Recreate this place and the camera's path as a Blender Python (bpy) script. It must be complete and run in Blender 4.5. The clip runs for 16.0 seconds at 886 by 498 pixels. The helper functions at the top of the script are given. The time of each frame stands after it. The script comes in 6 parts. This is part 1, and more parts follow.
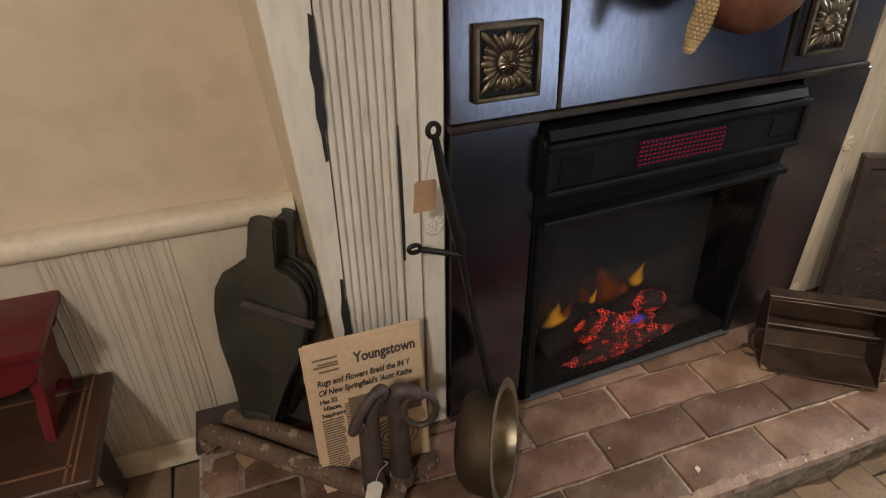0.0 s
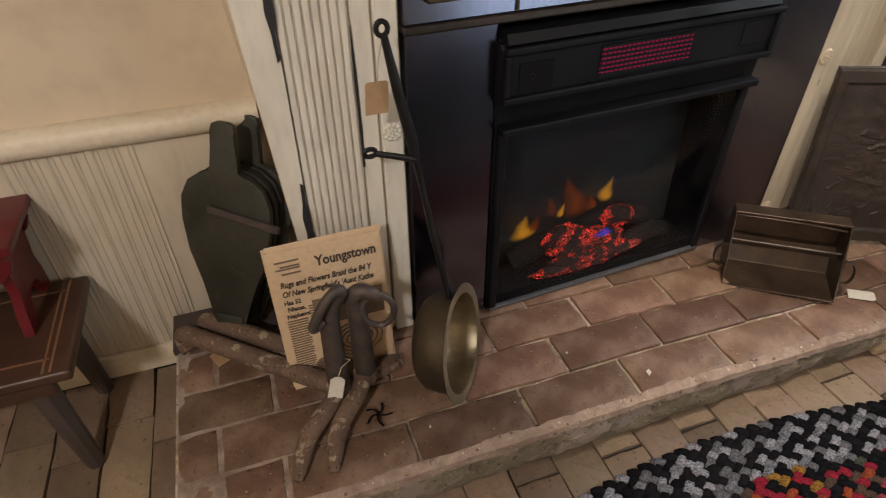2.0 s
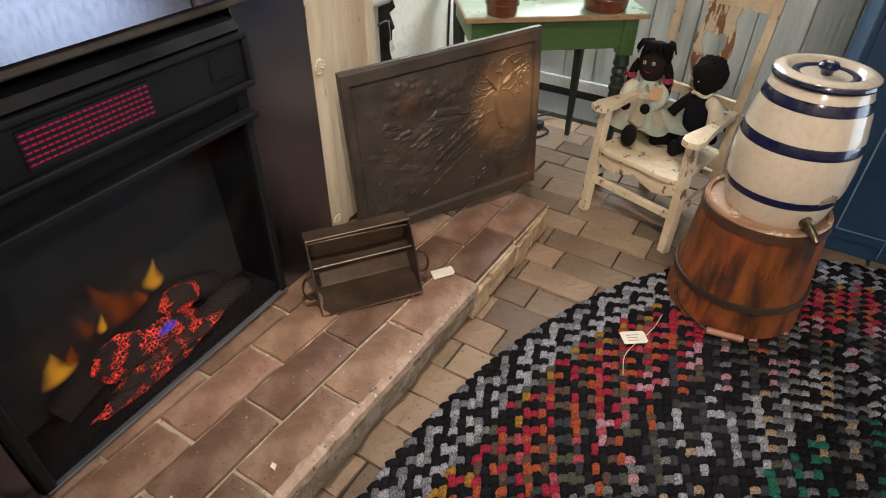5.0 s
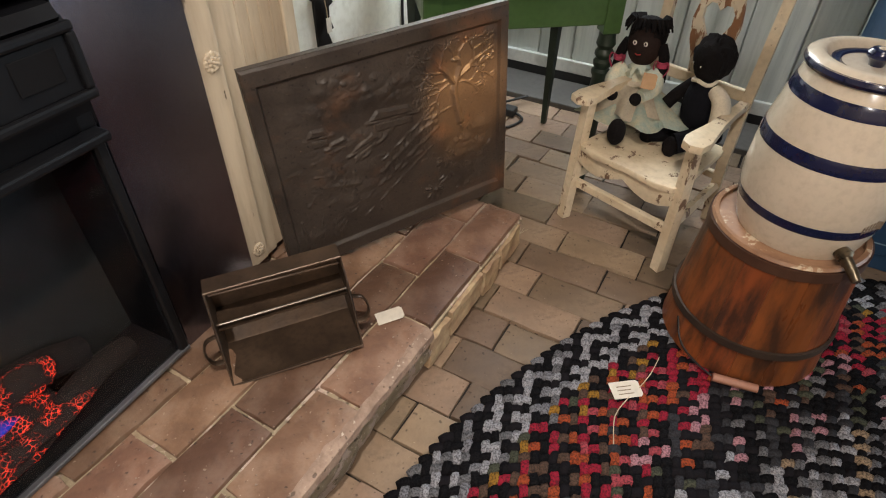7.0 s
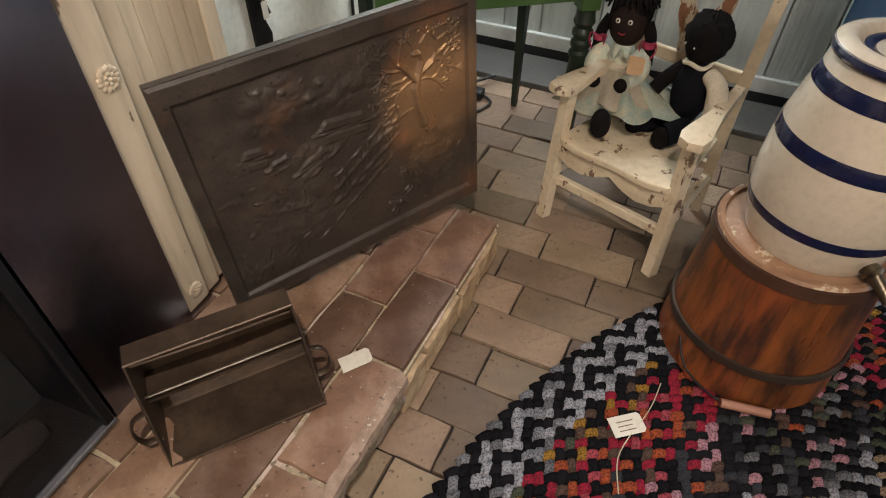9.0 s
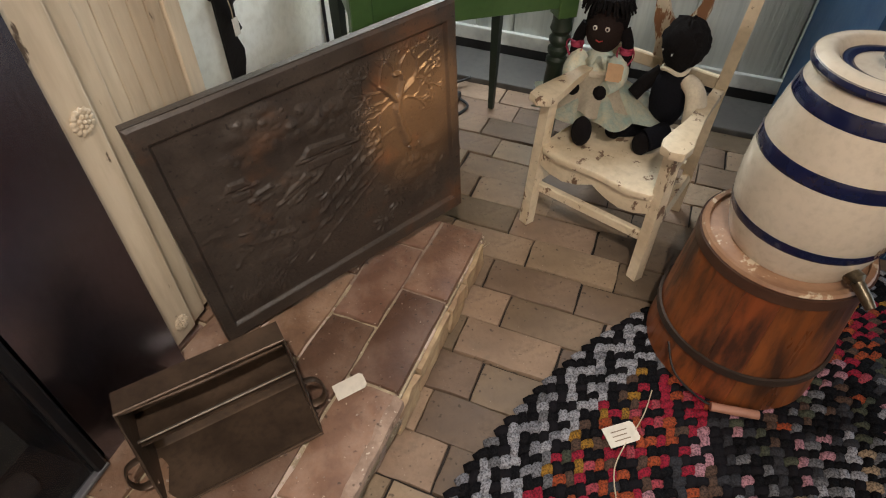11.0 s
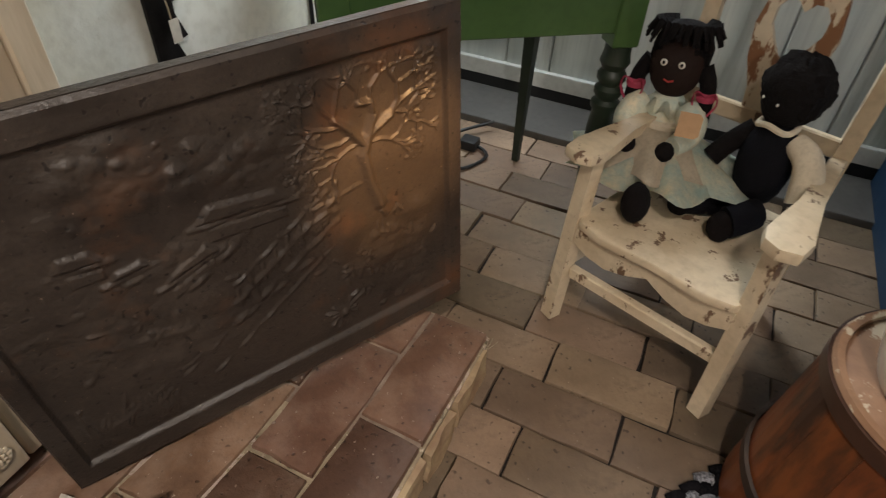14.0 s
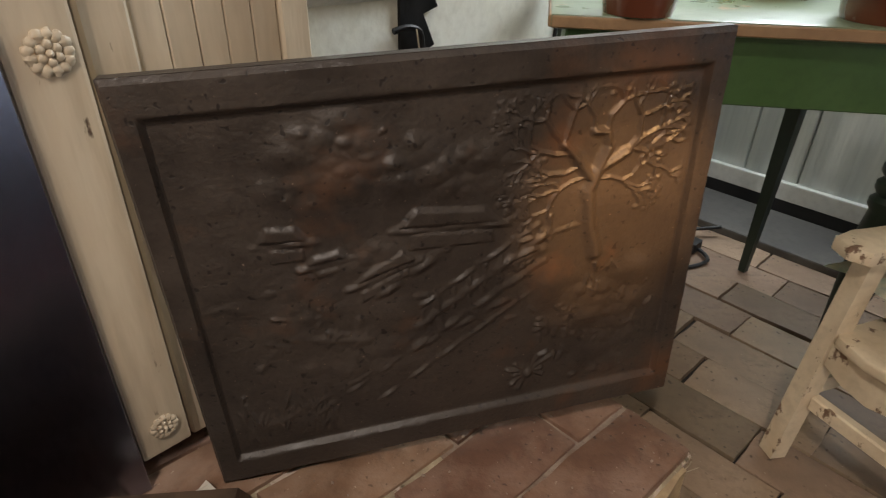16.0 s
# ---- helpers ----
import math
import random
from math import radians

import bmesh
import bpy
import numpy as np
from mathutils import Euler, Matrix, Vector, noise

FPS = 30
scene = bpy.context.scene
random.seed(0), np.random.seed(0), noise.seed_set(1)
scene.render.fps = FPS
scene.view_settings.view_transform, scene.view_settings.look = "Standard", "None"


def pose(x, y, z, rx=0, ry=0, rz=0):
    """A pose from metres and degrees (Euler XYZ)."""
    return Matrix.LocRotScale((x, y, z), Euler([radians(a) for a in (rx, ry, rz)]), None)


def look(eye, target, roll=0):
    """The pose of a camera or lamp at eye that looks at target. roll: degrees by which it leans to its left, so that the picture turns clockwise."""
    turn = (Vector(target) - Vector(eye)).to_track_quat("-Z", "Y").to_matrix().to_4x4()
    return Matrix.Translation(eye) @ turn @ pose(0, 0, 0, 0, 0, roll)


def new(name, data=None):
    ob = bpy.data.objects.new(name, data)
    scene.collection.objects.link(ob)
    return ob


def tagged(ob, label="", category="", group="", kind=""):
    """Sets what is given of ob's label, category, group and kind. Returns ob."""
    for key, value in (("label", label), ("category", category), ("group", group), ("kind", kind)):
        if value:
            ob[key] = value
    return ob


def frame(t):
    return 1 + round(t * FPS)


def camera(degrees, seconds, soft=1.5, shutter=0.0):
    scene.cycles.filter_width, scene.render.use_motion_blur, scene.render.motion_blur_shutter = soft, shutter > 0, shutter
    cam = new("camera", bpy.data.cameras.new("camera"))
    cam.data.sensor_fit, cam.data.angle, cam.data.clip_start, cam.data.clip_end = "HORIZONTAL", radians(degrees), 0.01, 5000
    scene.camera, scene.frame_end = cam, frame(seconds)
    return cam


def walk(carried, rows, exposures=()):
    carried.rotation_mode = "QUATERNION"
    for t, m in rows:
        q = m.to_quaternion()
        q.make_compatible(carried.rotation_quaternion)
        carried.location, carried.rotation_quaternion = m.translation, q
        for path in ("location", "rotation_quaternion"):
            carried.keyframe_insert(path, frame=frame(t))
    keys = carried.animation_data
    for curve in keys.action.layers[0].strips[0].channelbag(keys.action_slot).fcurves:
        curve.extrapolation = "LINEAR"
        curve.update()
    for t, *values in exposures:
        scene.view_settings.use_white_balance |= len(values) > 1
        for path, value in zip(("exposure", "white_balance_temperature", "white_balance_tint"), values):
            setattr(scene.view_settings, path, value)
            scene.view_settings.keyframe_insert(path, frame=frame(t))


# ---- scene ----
cam = camera(74.3, 16.0, soft=1.1, shutter=0.3)
PATH = [
    (0, (-0.594, -1.003, 1.311), (-0.023, 0.602, 0.263), -0.6),
    (0.5, (-0.589, -1.024, 1.287), (-0.072, 0.551, 0.168), -0.5),
    (1, (-0.583, -1.041, 1.278), (-0.094, 0.502, 0.104), -0.5),
    (1.5, (-0.559, -1.064, 1.276), (-0.079, 0.45, 0.06), -0.4),
    (2, (-0.523, -1.082, 1.281), (-0.01, 0.402, 0.043), -0.4),
    (2.5, (-0.46, -1.097, 1.293), (0.159, 0.339, 0.046), -0.3),
    (3, (-0.401, -1.103, 1.302), (0.397, 0.246, 0.061), -0.0),
    (3.5, (-0.343, -1.083, 1.306), (0.673, 0.119, 0.071), -0.0),
    (4, (-0.295, -1.057, 1.297), (0.894, -0.02, 0.067), 0.1),
    (4.5, (-0.248, -1.044, 1.275), (1.044, -0.126, 0.055), 0.4),
    (5, (-0.158, -1.025, 1.263), (1.198, -0.194, 0.05), 0.6),
    (7.5, (0.278, -0.864, 1.169), (1.599, -0.154, -0.154), 1.0),
    (8, (0.338, -0.827, 1.165), (1.654, -0.162, -0.186), 1.0),
    (8.5, (0.387, -0.805, 1.154), (1.701, -0.169, -0.213), 0.8),
    (9, (0.416, -0.783, 1.152), (1.726, -0.177, -0.233), 0.7),
    (11.5, (0.483, -0.722, 1.201), (1.806, -0.229, -0.215), 0.9),
    (12, (0.563, -0.709, 1.192), (1.902, -0.247, -0.219), 1.9),
    (12.5, (0.704, -0.733, 1.178), (2.045, -0.271, -0.233), 2.0),
    (13, (0.766, -0.722, 1.131), (2.125, -0.222, -0.248), 2.3),
    (13.5, (0.812, -0.668, 1.043), (2.197, -0.131, -0.295), 2.4),
    (14, (0.84, -0.644, 0.969), (2.213, -0.011, -0.339), 2.7),
    (14.5, (0.826, -0.63, 0.933), (2.173, 0.201, -0.289), 1.7),
    (15, (0.827, -0.632, 0.904), (2.132, 0.367, -0.237), 1.3),
    (15.5, (0.832, -0.636, 0.87), (2.071, 0.537, -0.172), 1.0),
    (16, (0.844, -0.609, 0.837), (2.016, 0.65, -0.183), 1.3),
]
EXPOSURES = [(0, -0.74), (2.5, -0.46), (3.5, -0.30), (5, -0.18), (7.5, -0.40), (12.5, -0.52), (13.5, -0.70), (15, -0.84), (16, -0.80)]
walk(cam, [(t, look(eye, to, roll)) for t, eye, to, roll in PATH], EXPOSURES)

# ---- light ----
world = bpy.data.worlds.new("world")
scene.world = world
world.use_nodes = True
sky = world.node_tree.nodes.new("ShaderNodeTexSky")
sky.sky_type, sky.sun_disc = "NISHITA", False
sky.sun_elevation, sky.sun_rotation = radians(38), radians(120)
world.node_tree.links.new(sky.outputs[0], world.node_tree.nodes["Background"].inputs[0])
world.node_tree.nodes["Background"].inputs[1].default_value = 0.12


def lamp(name, kind, energy, colour, m, **settings):
    data = bpy.data.lights.new(name, kind)
    data.energy, data.color = energy, colour
    for key, value in settings.items():
        if key == "size":
            if kind == "AREA":
                data.shape, data.size, data.size_y = "RECTANGLE", value[0], value[1]
            else:
                data.shadow_soft_size = value
        if key == "cone":
            data.spot_size, data.spot_blend = radians(value), 1.0
    ob = new(name, data)
    ob.matrix_world = m
    return ob


WARM, COOL = (1.0, 0.895, 0.80), (0.66, 0.83, 1.0)
lamp("ceiling_bulb_light", "POINT", 19, WARM, pose(0.75, -1.3, 2.12), size=0.09)
lamp("ceiling_bulb_light", "POINT", 148, (1.0, 0.945, 0.90), pose(-1.5, -1.9, 2.12), size=0.09)
lamp("spot_bulb_light", "SPOT", 900, (1.0, 0.55, 0.21), look((0.75, -1.75, 1.95), (1.460, -0.285, 0.525)), size=0.03, cone=8.2)
lamp("track_bulb_light", "SPOT", 195, WARM, look((0.12, -0.92, 2.25), (0.99, -0.50, 0.1)), size=0.04, cone=62)
# Area lamp sized for bright steel reflections; its low window shape is made up.
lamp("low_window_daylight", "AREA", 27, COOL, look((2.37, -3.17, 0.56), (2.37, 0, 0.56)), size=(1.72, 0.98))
lamp("window_daylight", "AREA", 58, (0.86, 0.94, 1.0), look((2.74, -0.08, 1.6), (1.5, 0.30, 0.55)), size=(0.64, 0.8))

# ---- materials ----


def mix(nt, a, b, fac, blend="MIX"):
    n = nt.nodes.new("ShaderNodeMix")
    n.data_type, n.blend_type = "RGBA", blend
    for sock, v in ((n.inputs["Factor"], fac), (n.inputs["A"], a), (n.inputs["B"], b)):
        if isinstance(v, (int, float)):
            sock.default_value = v
        elif isinstance(v, tuple):
            sock.default_value = (*v[:3], 1)
        else:
            nt.links.new(v, sock)
    return n.outputs["Result"]


def ramp(nt, src, *stops):
    n = nt.nodes.new("ShaderNodeValToRGB")
    while len(n.color_ramp.elements) < len(stops):
        n.color_ramp.elements.new(0.5)
    for e, (p, v) in zip(n.color_ramp.elements, stops):
        e.position = p
        e.color = (v, v, v, 1) if isinstance(v, (int, float)) else (*v, 1)
    nt.links.new(src, n.inputs[0])
    return n.outputs[0]


def tex(nt, scale, stretch=(1, 1, 1), detail=5.0, kind="noise", rough=0.55):
    c = nt.nodes.new("ShaderNodeTexCoord")
    m = nt.nodes.new("ShaderNodeMapping")
    m.inputs["Scale"].default_value = stretch
    nt.links.new(c.outputs["Object"], m.inputs[0])
    n = nt.nodes.new({"noise": "ShaderNodeTexNoise", "voronoi": "ShaderNodeTexVoronoi", "wave": "ShaderNodeTexWave"}[kind])
    n.inputs["Scale"].default_value = scale
    if kind == "noise":
        n.inputs["Detail"].default_value, n.inputs["Roughness"].default_value = detail, rough
    nt.links.new(m.outputs[0], n.inputs["Vector"])
    return n.outputs[0]


def material(name, base, dark=None, rough=0.6, metal=0.0, scale=6.0, stretch=(1, 1, 1), fine=60.0, bump=0.15, wear=None, wear_at=0.62,
             wear_scale=18.0, wear_stretch=(1, 1, 1), wear_soft=0.03, vary=0.0, depth=0.004, gloss_var=0.12, coat=0.0, spec=0.5, specks=None, specks_at=0.66, specks_scale=110.0):
    """Painted, fired, forged or sawn surface: two tones in patches, fine grain in colour and relief, and chips or stains of a third."""
    m = bpy.data.materials.new(name)
    m.use_nodes = True
    nt = m.node_tree
    p = nt.nodes["Principled BSDF"]
    dark = dark or tuple(c * 0.7 for c in base)
    big = tex(nt, scale, stretch)
    small = tex(nt, fine, stretch, 3.0)
    col = mix(nt, dark, base, ramp(nt, big, (0.32, 0.0), (0.68, 1.0)))
    col = mix(nt, col, tuple(c * 0.72 for c in dark), ramp(nt, small, (0.45, 0.0), (0.85, 0.55)))
    height = small
    if wear:
        w = ramp(nt, tex(nt, wear_scale, wear_stretch, 6.0, rough=0.65), (wear_at, 0.0), (wear_at + wear_soft, 1.0))
        col = mix(nt, col, wear, w)
        height = mix(nt, small, (0.0, 0.0, 0.0), w)
    if specks:
        dots = ramp(nt, tex(nt, specks_scale, (1, 1, 1), 2.0), (specks_at, 0.0), (specks_at + 0.05, 1.0))
        pits = ramp(nt, tex(nt, specks_scale * 0.6, (1, 1, 1), 1.0), (0.27, 0.75), (0.33, 0.0))
        col = mix(nt, mix(nt, col, specks, dots), tuple(c * 0.35 for c in dark), pits)
        height = mix(nt, height, (0.0, 0.0, 0.0), pits)
    if vary:
        info = nt.nodes.new("ShaderNodeObjectInfo")
        hsv = nt.nodes.new("ShaderNodeHueSaturation")
        spread = nt.nodes.new("ShaderNodeMapRange")
        spread.inputs["To Min"].default_value, spread.inputs["To Max"].default_value = 1 - vary, 1 + vary
        nt.links.new(info.outputs["Random"], spread.inputs["Value"])
        nt.links.new(spread.outputs[0], hsv.inputs["Value"])
        times, part_of, hue = nt.nodes.new("ShaderNodeMath"), nt.nodes.new("ShaderNodeMath"), nt.nodes.new("ShaderNodeMapRange")
        times.operation, times.inputs[1].default_value, part_of.operation = "MULTIPLY", 7.3, "FRACT"
        hue.inputs["To Min"].default_value, hue.inputs["To Max"].default_value = 0.5 - 0.018 * vary, 0.5 + 0.024 * vary
        nt.links.new(info.outputs["Random"], times.inputs[0])
        nt.links.new(times.outputs[0], part_of.inputs[0])
        nt.links.new(part_of.outputs[0], hue.inputs["Value"])
        nt.links.new(hue.outputs[0], hsv.inputs["Hue"])
        nt.links.new(col, hsv.inputs["Color"])
        col = hsv.outputs[0]
    nt.links.new(col, p.inputs["Base Color"])
    nt.links.new(ramp(nt, big, (0.3, max(0.03, rough - gloss_var)), (0.7, min(1.0, rough + gloss_var))), p.inputs["Roughness"])
    p.inputs["Metallic"].default_value = metal
    p.inputs["Coat Weight"].default_value = coat
    p.inputs["Specular IOR Level"].default_value = spec
    if bump:
        b = nt.nodes.new("ShaderNodeBump")
        b.inputs["Strength"].default_value, b.inputs["Distance"].default_value = bump, depth
        nt.links.new(height, b.inputs["Height"])
        nt.links.new(b.outputs[0], p.inputs["Normal"])
    return m


def glow(name, colour, strength):
    m = bpy.data.materials.new(name)
    m.use_nodes = True
    p = m.node_tree.nodes["Principled BSDF"]
    p.inputs["Base Color"].default_value = (0.0, 0.0, 0.0, 1)
    p.inputs["Roughness"].default_value = 1.0
    p.inputs["Specular IOR Level"].default_value = 0.0
    p.inputs["Emission Color"].default_value = (*colour, 1)
    p.inputs["Emission Strength"].default_value = strength
    return m


CREAM = material("cream_plaster", (0.63, 0.52, 0.375), (0.57, 0.465, 0.33), 0.75, scale=2.2, fine=14, bump=0.12)
DADO = material("cream_board", (0.63, 0.53, 0.395), (0.53, 0.46, 0.36), 0.6, scale=3, stretch=(1, 1, 0.25), fine=45, bump=0.2)
CREAM_TRIM = material("cream_trim", (0.74, 0.65, 0.50), (0.63, 0.54, 0.40), 0.5, scale=5, fine=50, bump=0.12, wear=(0.10, 0.07, 0.05), wear_at=0.72)
WHITE_OLD = material("old_white_paint", (0.80, 0.75, 0.64), (0.62, 0.57, 0.48), 0.5, scale=4, stretch=(1, 1, 0.3), fine=40, bump=0.25,
                     wear=(0.07, 0.05, 0.035), wear_at=0.70, wear_scale=14, wear_stretch=(1.2, 1.2, 0.35))
WHITE_CHAIR = material("chipped_cream_paint", (0.72, 0.61, 0.44), (0.56, 0.44, 0.29), 0.48, scale=9, fine=55, bump=0.3,
                       wear=(0.17, 0.10, 0.06), wear_at=0.60, wear_scale=30, wear_stretch=(1, 1, 0.5))
WHITE_WORN = material("flaked_white_paint", (0.70, 0.62, 0.48), (0.6, 0.5, 0.36), 0.55, scale=7, fine=55, bump=0.3,
                      wear=(0.22, 0.10, 0.045), wear_at=0.50, wear_scale=30, wear_stretch=(1.3, 1.3, 0.35))
POST_PAINT = material("dingy_cream_paint", (0.66, 0.56, 0.41), (0.42, 0.32, 0.215), 0.5, scale=8, stretch=(1, 1, 0.16), fine=46, bump=0.4,
                      wear=(0.10, 0.065, 0.04), wear_at=0.635, wear_scale=14, wear_stretch=(1.2, 1.2, 0.35))
GREY_WALL = material("pale_grey_board", (0.61, 0.64, 0.60), (0.44, 0.48, 0.47), 0.5, scale=12, stretch=(1, 1, 0.06), fine=75, bump=0.8)
PALE_BLUE = material("old_white_wall", (0.84, 0.84, 0.77), (0.76, 0.73, 0.60), 0.45, scale=3, fine=40, bump=0.3)
WHITE_TRIM = material("white_trim", (0.74, 0.75, 0.72), (0.64, 0.65, 0.62), 0.45, scale=5, fine=50, bump=0.1)
# Near-black puts shade into the strip under the white board; also fills post chips.
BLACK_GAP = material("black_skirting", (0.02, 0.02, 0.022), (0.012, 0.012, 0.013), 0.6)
LEDGE = material("grey_stone_ledge", (0.13, 0.122, 0.112), (0.085, 0.08, 0.075), 0.7, fine=40, bump=0.2)
HEARTH_BRICK = material("hearth_brick", (0.225, 0.122, 0.075), (0.125, 0.069, 0.046), 0.46, scale=9, fine=46, bump=0.8, vary=0.34,
                        wear=(0.275, 0.190, 0.140), wear_at=0.47, wear_scale=10, wear_soft=0.32, specks=(0.36, 0.27, 0.205), specks_at=0.70)
MORTAR = material("pale_mortar", (0.42, 0.335, 0.265), (0.20, 0.135, 0.10), 0.9, scale=18, fine=80, bump=0.7)
PLASTER = material("hearth_render", (0.50, 0.41, 0.28), (0.27, 0.215, 0.145), 0.85, scale=14, fine=60, bump=0.9, specks=(0.58, 0.49, 0.36), specks_at=0.62, wear=(0.54, 0.43, 0.36), wear_at=0.52, wear_scale=9)
YELLOW_CHIP = material("yellow_chipped_edge", (0.54, 0.42, 0.25), (0.32, 0.21, 0.13), 0.85, scale=16, fine=60, bump=0.5)
FLOOR_BRICK = material("floor_brick", (0.275, 0.192, 0.128), (0.165, 0.112, 0.074), 0.58, scale=6, fine=50, bump=0.4, vary=0.42,
                       wear=(0.10, 0.072, 0.052), wear_at=0.55, wear_scale=11, wear_soft=0.25, specks=(0.34, 0.27, 0.20), specks_at=0.70)
DIRT = material("dark_joint_dirt", (0.03, 0.024, 0.02), (0.015, 0.012, 0.01), 0.95, fine=90, bump=0.4)
STEEL = material("blued_steel", (0.245, 0.240, 0.290), (0.150, 0.146, 0.185), 0.21, 1.0, scale=2.0, stretch=(1, 1, 0.35), fine=120, bump=0.03, gloss_var=0.06)
BRONZE = material("bronze_casting", (0.25, 0.20, 0.135), (0.10, 0.08, 0.055), 0.38, 0.85, scale=22, fine=90, bump=0.1)
BRONZE_BAR = material("bronze_bar", (0.10, 0.075, 0.055), (0.055, 0.042, 0.035), 0.38, 0.8, fine=90, bump=0.05)
BLACK_METAL = material("black_enamel", (0.008, 0.008, 0.009), (0.005, 0.005, 0.006), 0.42, scale=6, fine=120, bump=0.04, spec=0.22)
BLACK_IN = material("matt_black", (0.006, 0.006, 0.007), (0.004, 0.004, 0.005), 0.85, spec=0.2)
IRON = material("black_wrought_iron", (0.022, 0.02, 0.02), (0.013, 0.012, 0.012), 0.48, 0.6, scale=14, fine=80, bump=0.3)
RUST = material("rusty_iron", (0.205, 0.130, 0.088), (0.115, 0.072, 0.050), 0.8, 0.25, scale=16, fine=90, bump=0.6, wear=(0.33, 0.26, 0.18), wear_at=0.58, wear_scale=30, specks=(0.36, 0.28, 0.18), specks_at=0.66, specks_scale=160)
BROWN_IRON = material("brown_forged_iron", (0.105, 0.078, 0.064), (0.060, 0.046, 0.040), 0.55, 0.35, scale=18, fine=80, bump=0.3)
CAST = material("cast_iron_fireback", (0.066, 0.050, 0.039), (0.033, 0.026, 0.022), 0.43, 0.1, scale=7, fine=140, bump=0.3, wear=(0.125, 0.058, 0.030), wear_at=0.54, wear_scale=5, wear_soft=0.25, specks=(0.16, 0.12, 0.09), specks_at=0.72, specks_scale=180, spec=0.38)
PAN_TIN = material("dark_tin", (0.115, 0.074, 0.047), (0.046, 0.031, 0.022), 0.45, 0.55, scale=9, fine=80, bump=0.15)
BRASS = material("brass_bowl", (0.46, 0.385, 0.265), (0.30, 0.245, 0.16), 0.40, 0.95, scale=9, fine=90, bump=0.08)
BRASS_OUT = material("tarnished_brass", (0.12, 0.09, 0.055), (0.06, 0.048, 0.036), 0.5, 0.8, scale=9, fine=90, bump=0.12)
GREEN_TABLE = material("green_paint", (0.055, 0.115, 0.030), (0.04, 0.09, 0.024), 0.42, scale=5, fine=60, bump=0.12)
GREEN_DARK = material("dark_green_paint", (0.018, 0.03, 0.018), (0.012, 0.02, 0.013), 0.4, fine=60, bump=0.12)
TABLETOP = material("worn_green_top", (0.20, 0.24, 0.15), (0.13, 0.18, 0.10), 0.35, scale=6, fine=50, bump=0.1, wear=(0.34, 0.24, 0.13), wear_at=0.60, wear_scale=8)
WOOD_EDGE = material("worn_wood_edge", (0.36, 0.22, 0.11), (0.24, 0.14, 0.07), 0.5, scale=12, fine=60, bump=0.2)
BELLOWS_GREEN = material("dark_green_board", (0.040, 0.039, 0.027), (0.021, 0.021, 0.015), 0.42, scale=8, fine=60, bump=0.25, wear=(0.055, 0.048, 0.034), wear_at=0.58, wear_soft=0.12)
LEATHER = material("black_leather", (0.02, 0.017, 0.014), (0.012, 0.010, 0.009), 0.55, fine=80, bump=0.4)
RED_PAINT = material("red_paint", (0.135, 0.004, 0.010), (0.09, 0.003, 0.007), 0.35, scale=8, fine=60, bump=0.12, wear=(0.42, 0.20, 0.09), wear_at=0.73, wear_scale=12)
DARK_WOOD = material("dark_stained_wood", (0.080, 0.036, 0.021), (0.042, 0.020, 0.013), 0.4, scale=7, stretch=(0.3, 1, 1), fine=40, bump=0.15)
DARK_LEG = material("dark_stained_leg", (0.075, 0.055, 0.048), (0.045, 0.034, 0.03), 0.42, scale=9, stretch=(1, 1, 0.3), fine=45, bump=0.15)
INLAY = material("worn_line", (0.24, 0.12, 0.06), (0.17, 0.085, 0.045), 0.45)
BUCKET = material("orange_brown_stave", (0.30, 0.085, 0.024), (0.16, 0.045, 0.015), 0.36, scale=7, stretch=(1, 1, 0.22), fine=42, bump=0.2, vary=0.2,
                  wear=(0.045, 0.020, 0.012), wear_at=0.47, wear_scale=11, wear_stretch=(1, 1, 0.22), wear_soft=0.14)
BUCKET_TOP = material("worn_bucket_lid", (0.32, 0.18, 0.10), (0.2, 0.10, 0.055), 0.5, scale=9, fine=50, bump=0.2, wear=(0.5, 0.40, 0.28), wear_at=0.58)
HOOP = material("iron_hoop", (0.085, 0.06, 0.045), (0.055, 0.04, 0.032), 0.5, 0.5, fine=70, bump=0.2)
STONEWARE = material("cream_stoneware", (0.63, 0.55, 0.44), (0.56, 0.475, 0.37), 0.20, scale=5, fine=60, bump=0.03, gloss_var=0.05, coat=0.4)
COBALT = material("cobalt_glaze", (0.010, 0.014, 0.055), (0.007, 0.010, 0.038), 0.2, scale=8, fine=60, bump=0.03, gloss_var=0.05, coat=0.4)
BLUE_PAINT = material("dark_blue_paint", (0.012, 0.050, 0.115), (0.009, 0.036, 0.085), 0.5, scale=4, fine=60, bump=0.1, wear=(0.06, 0.13, 0.23), wear_at=0.72)
CHALK = material("pale_scratch", (0.20, 0.30, 0.38), (0.12, 0.2, 0.28), 0.7)
PAPER_OLD = material("yellowed_newsprint", (0.70, 0.51, 0.33), (0.61, 0.43, 0.265), 0.85, scale=6, fine=80, bump=0.05)
INK = material("black_ink", (0.06, 0.045, 0.035), (0.05, 0.037, 0.03), 0.8, bump=0)
INK_GREY = material("grey_ink", (0.20, 0.145, 0.095), (0.17, 0.12, 0.08), 0.85, bump=0)
CARD = material("brown_card", (0.47, 0.29, 0.155), (0.40, 0.24, 0.125), 0.8, bump=0.05)
TAG_WHITE = material("white_card", (0.66, 0.61, 0.52), (0.58, 0.53, 0.45), 0.8, bump=0.05)
STRING = material("pale_string", (0.5, 0.42, 0.3), (0.4, 0.33, 0.23), 0.9)
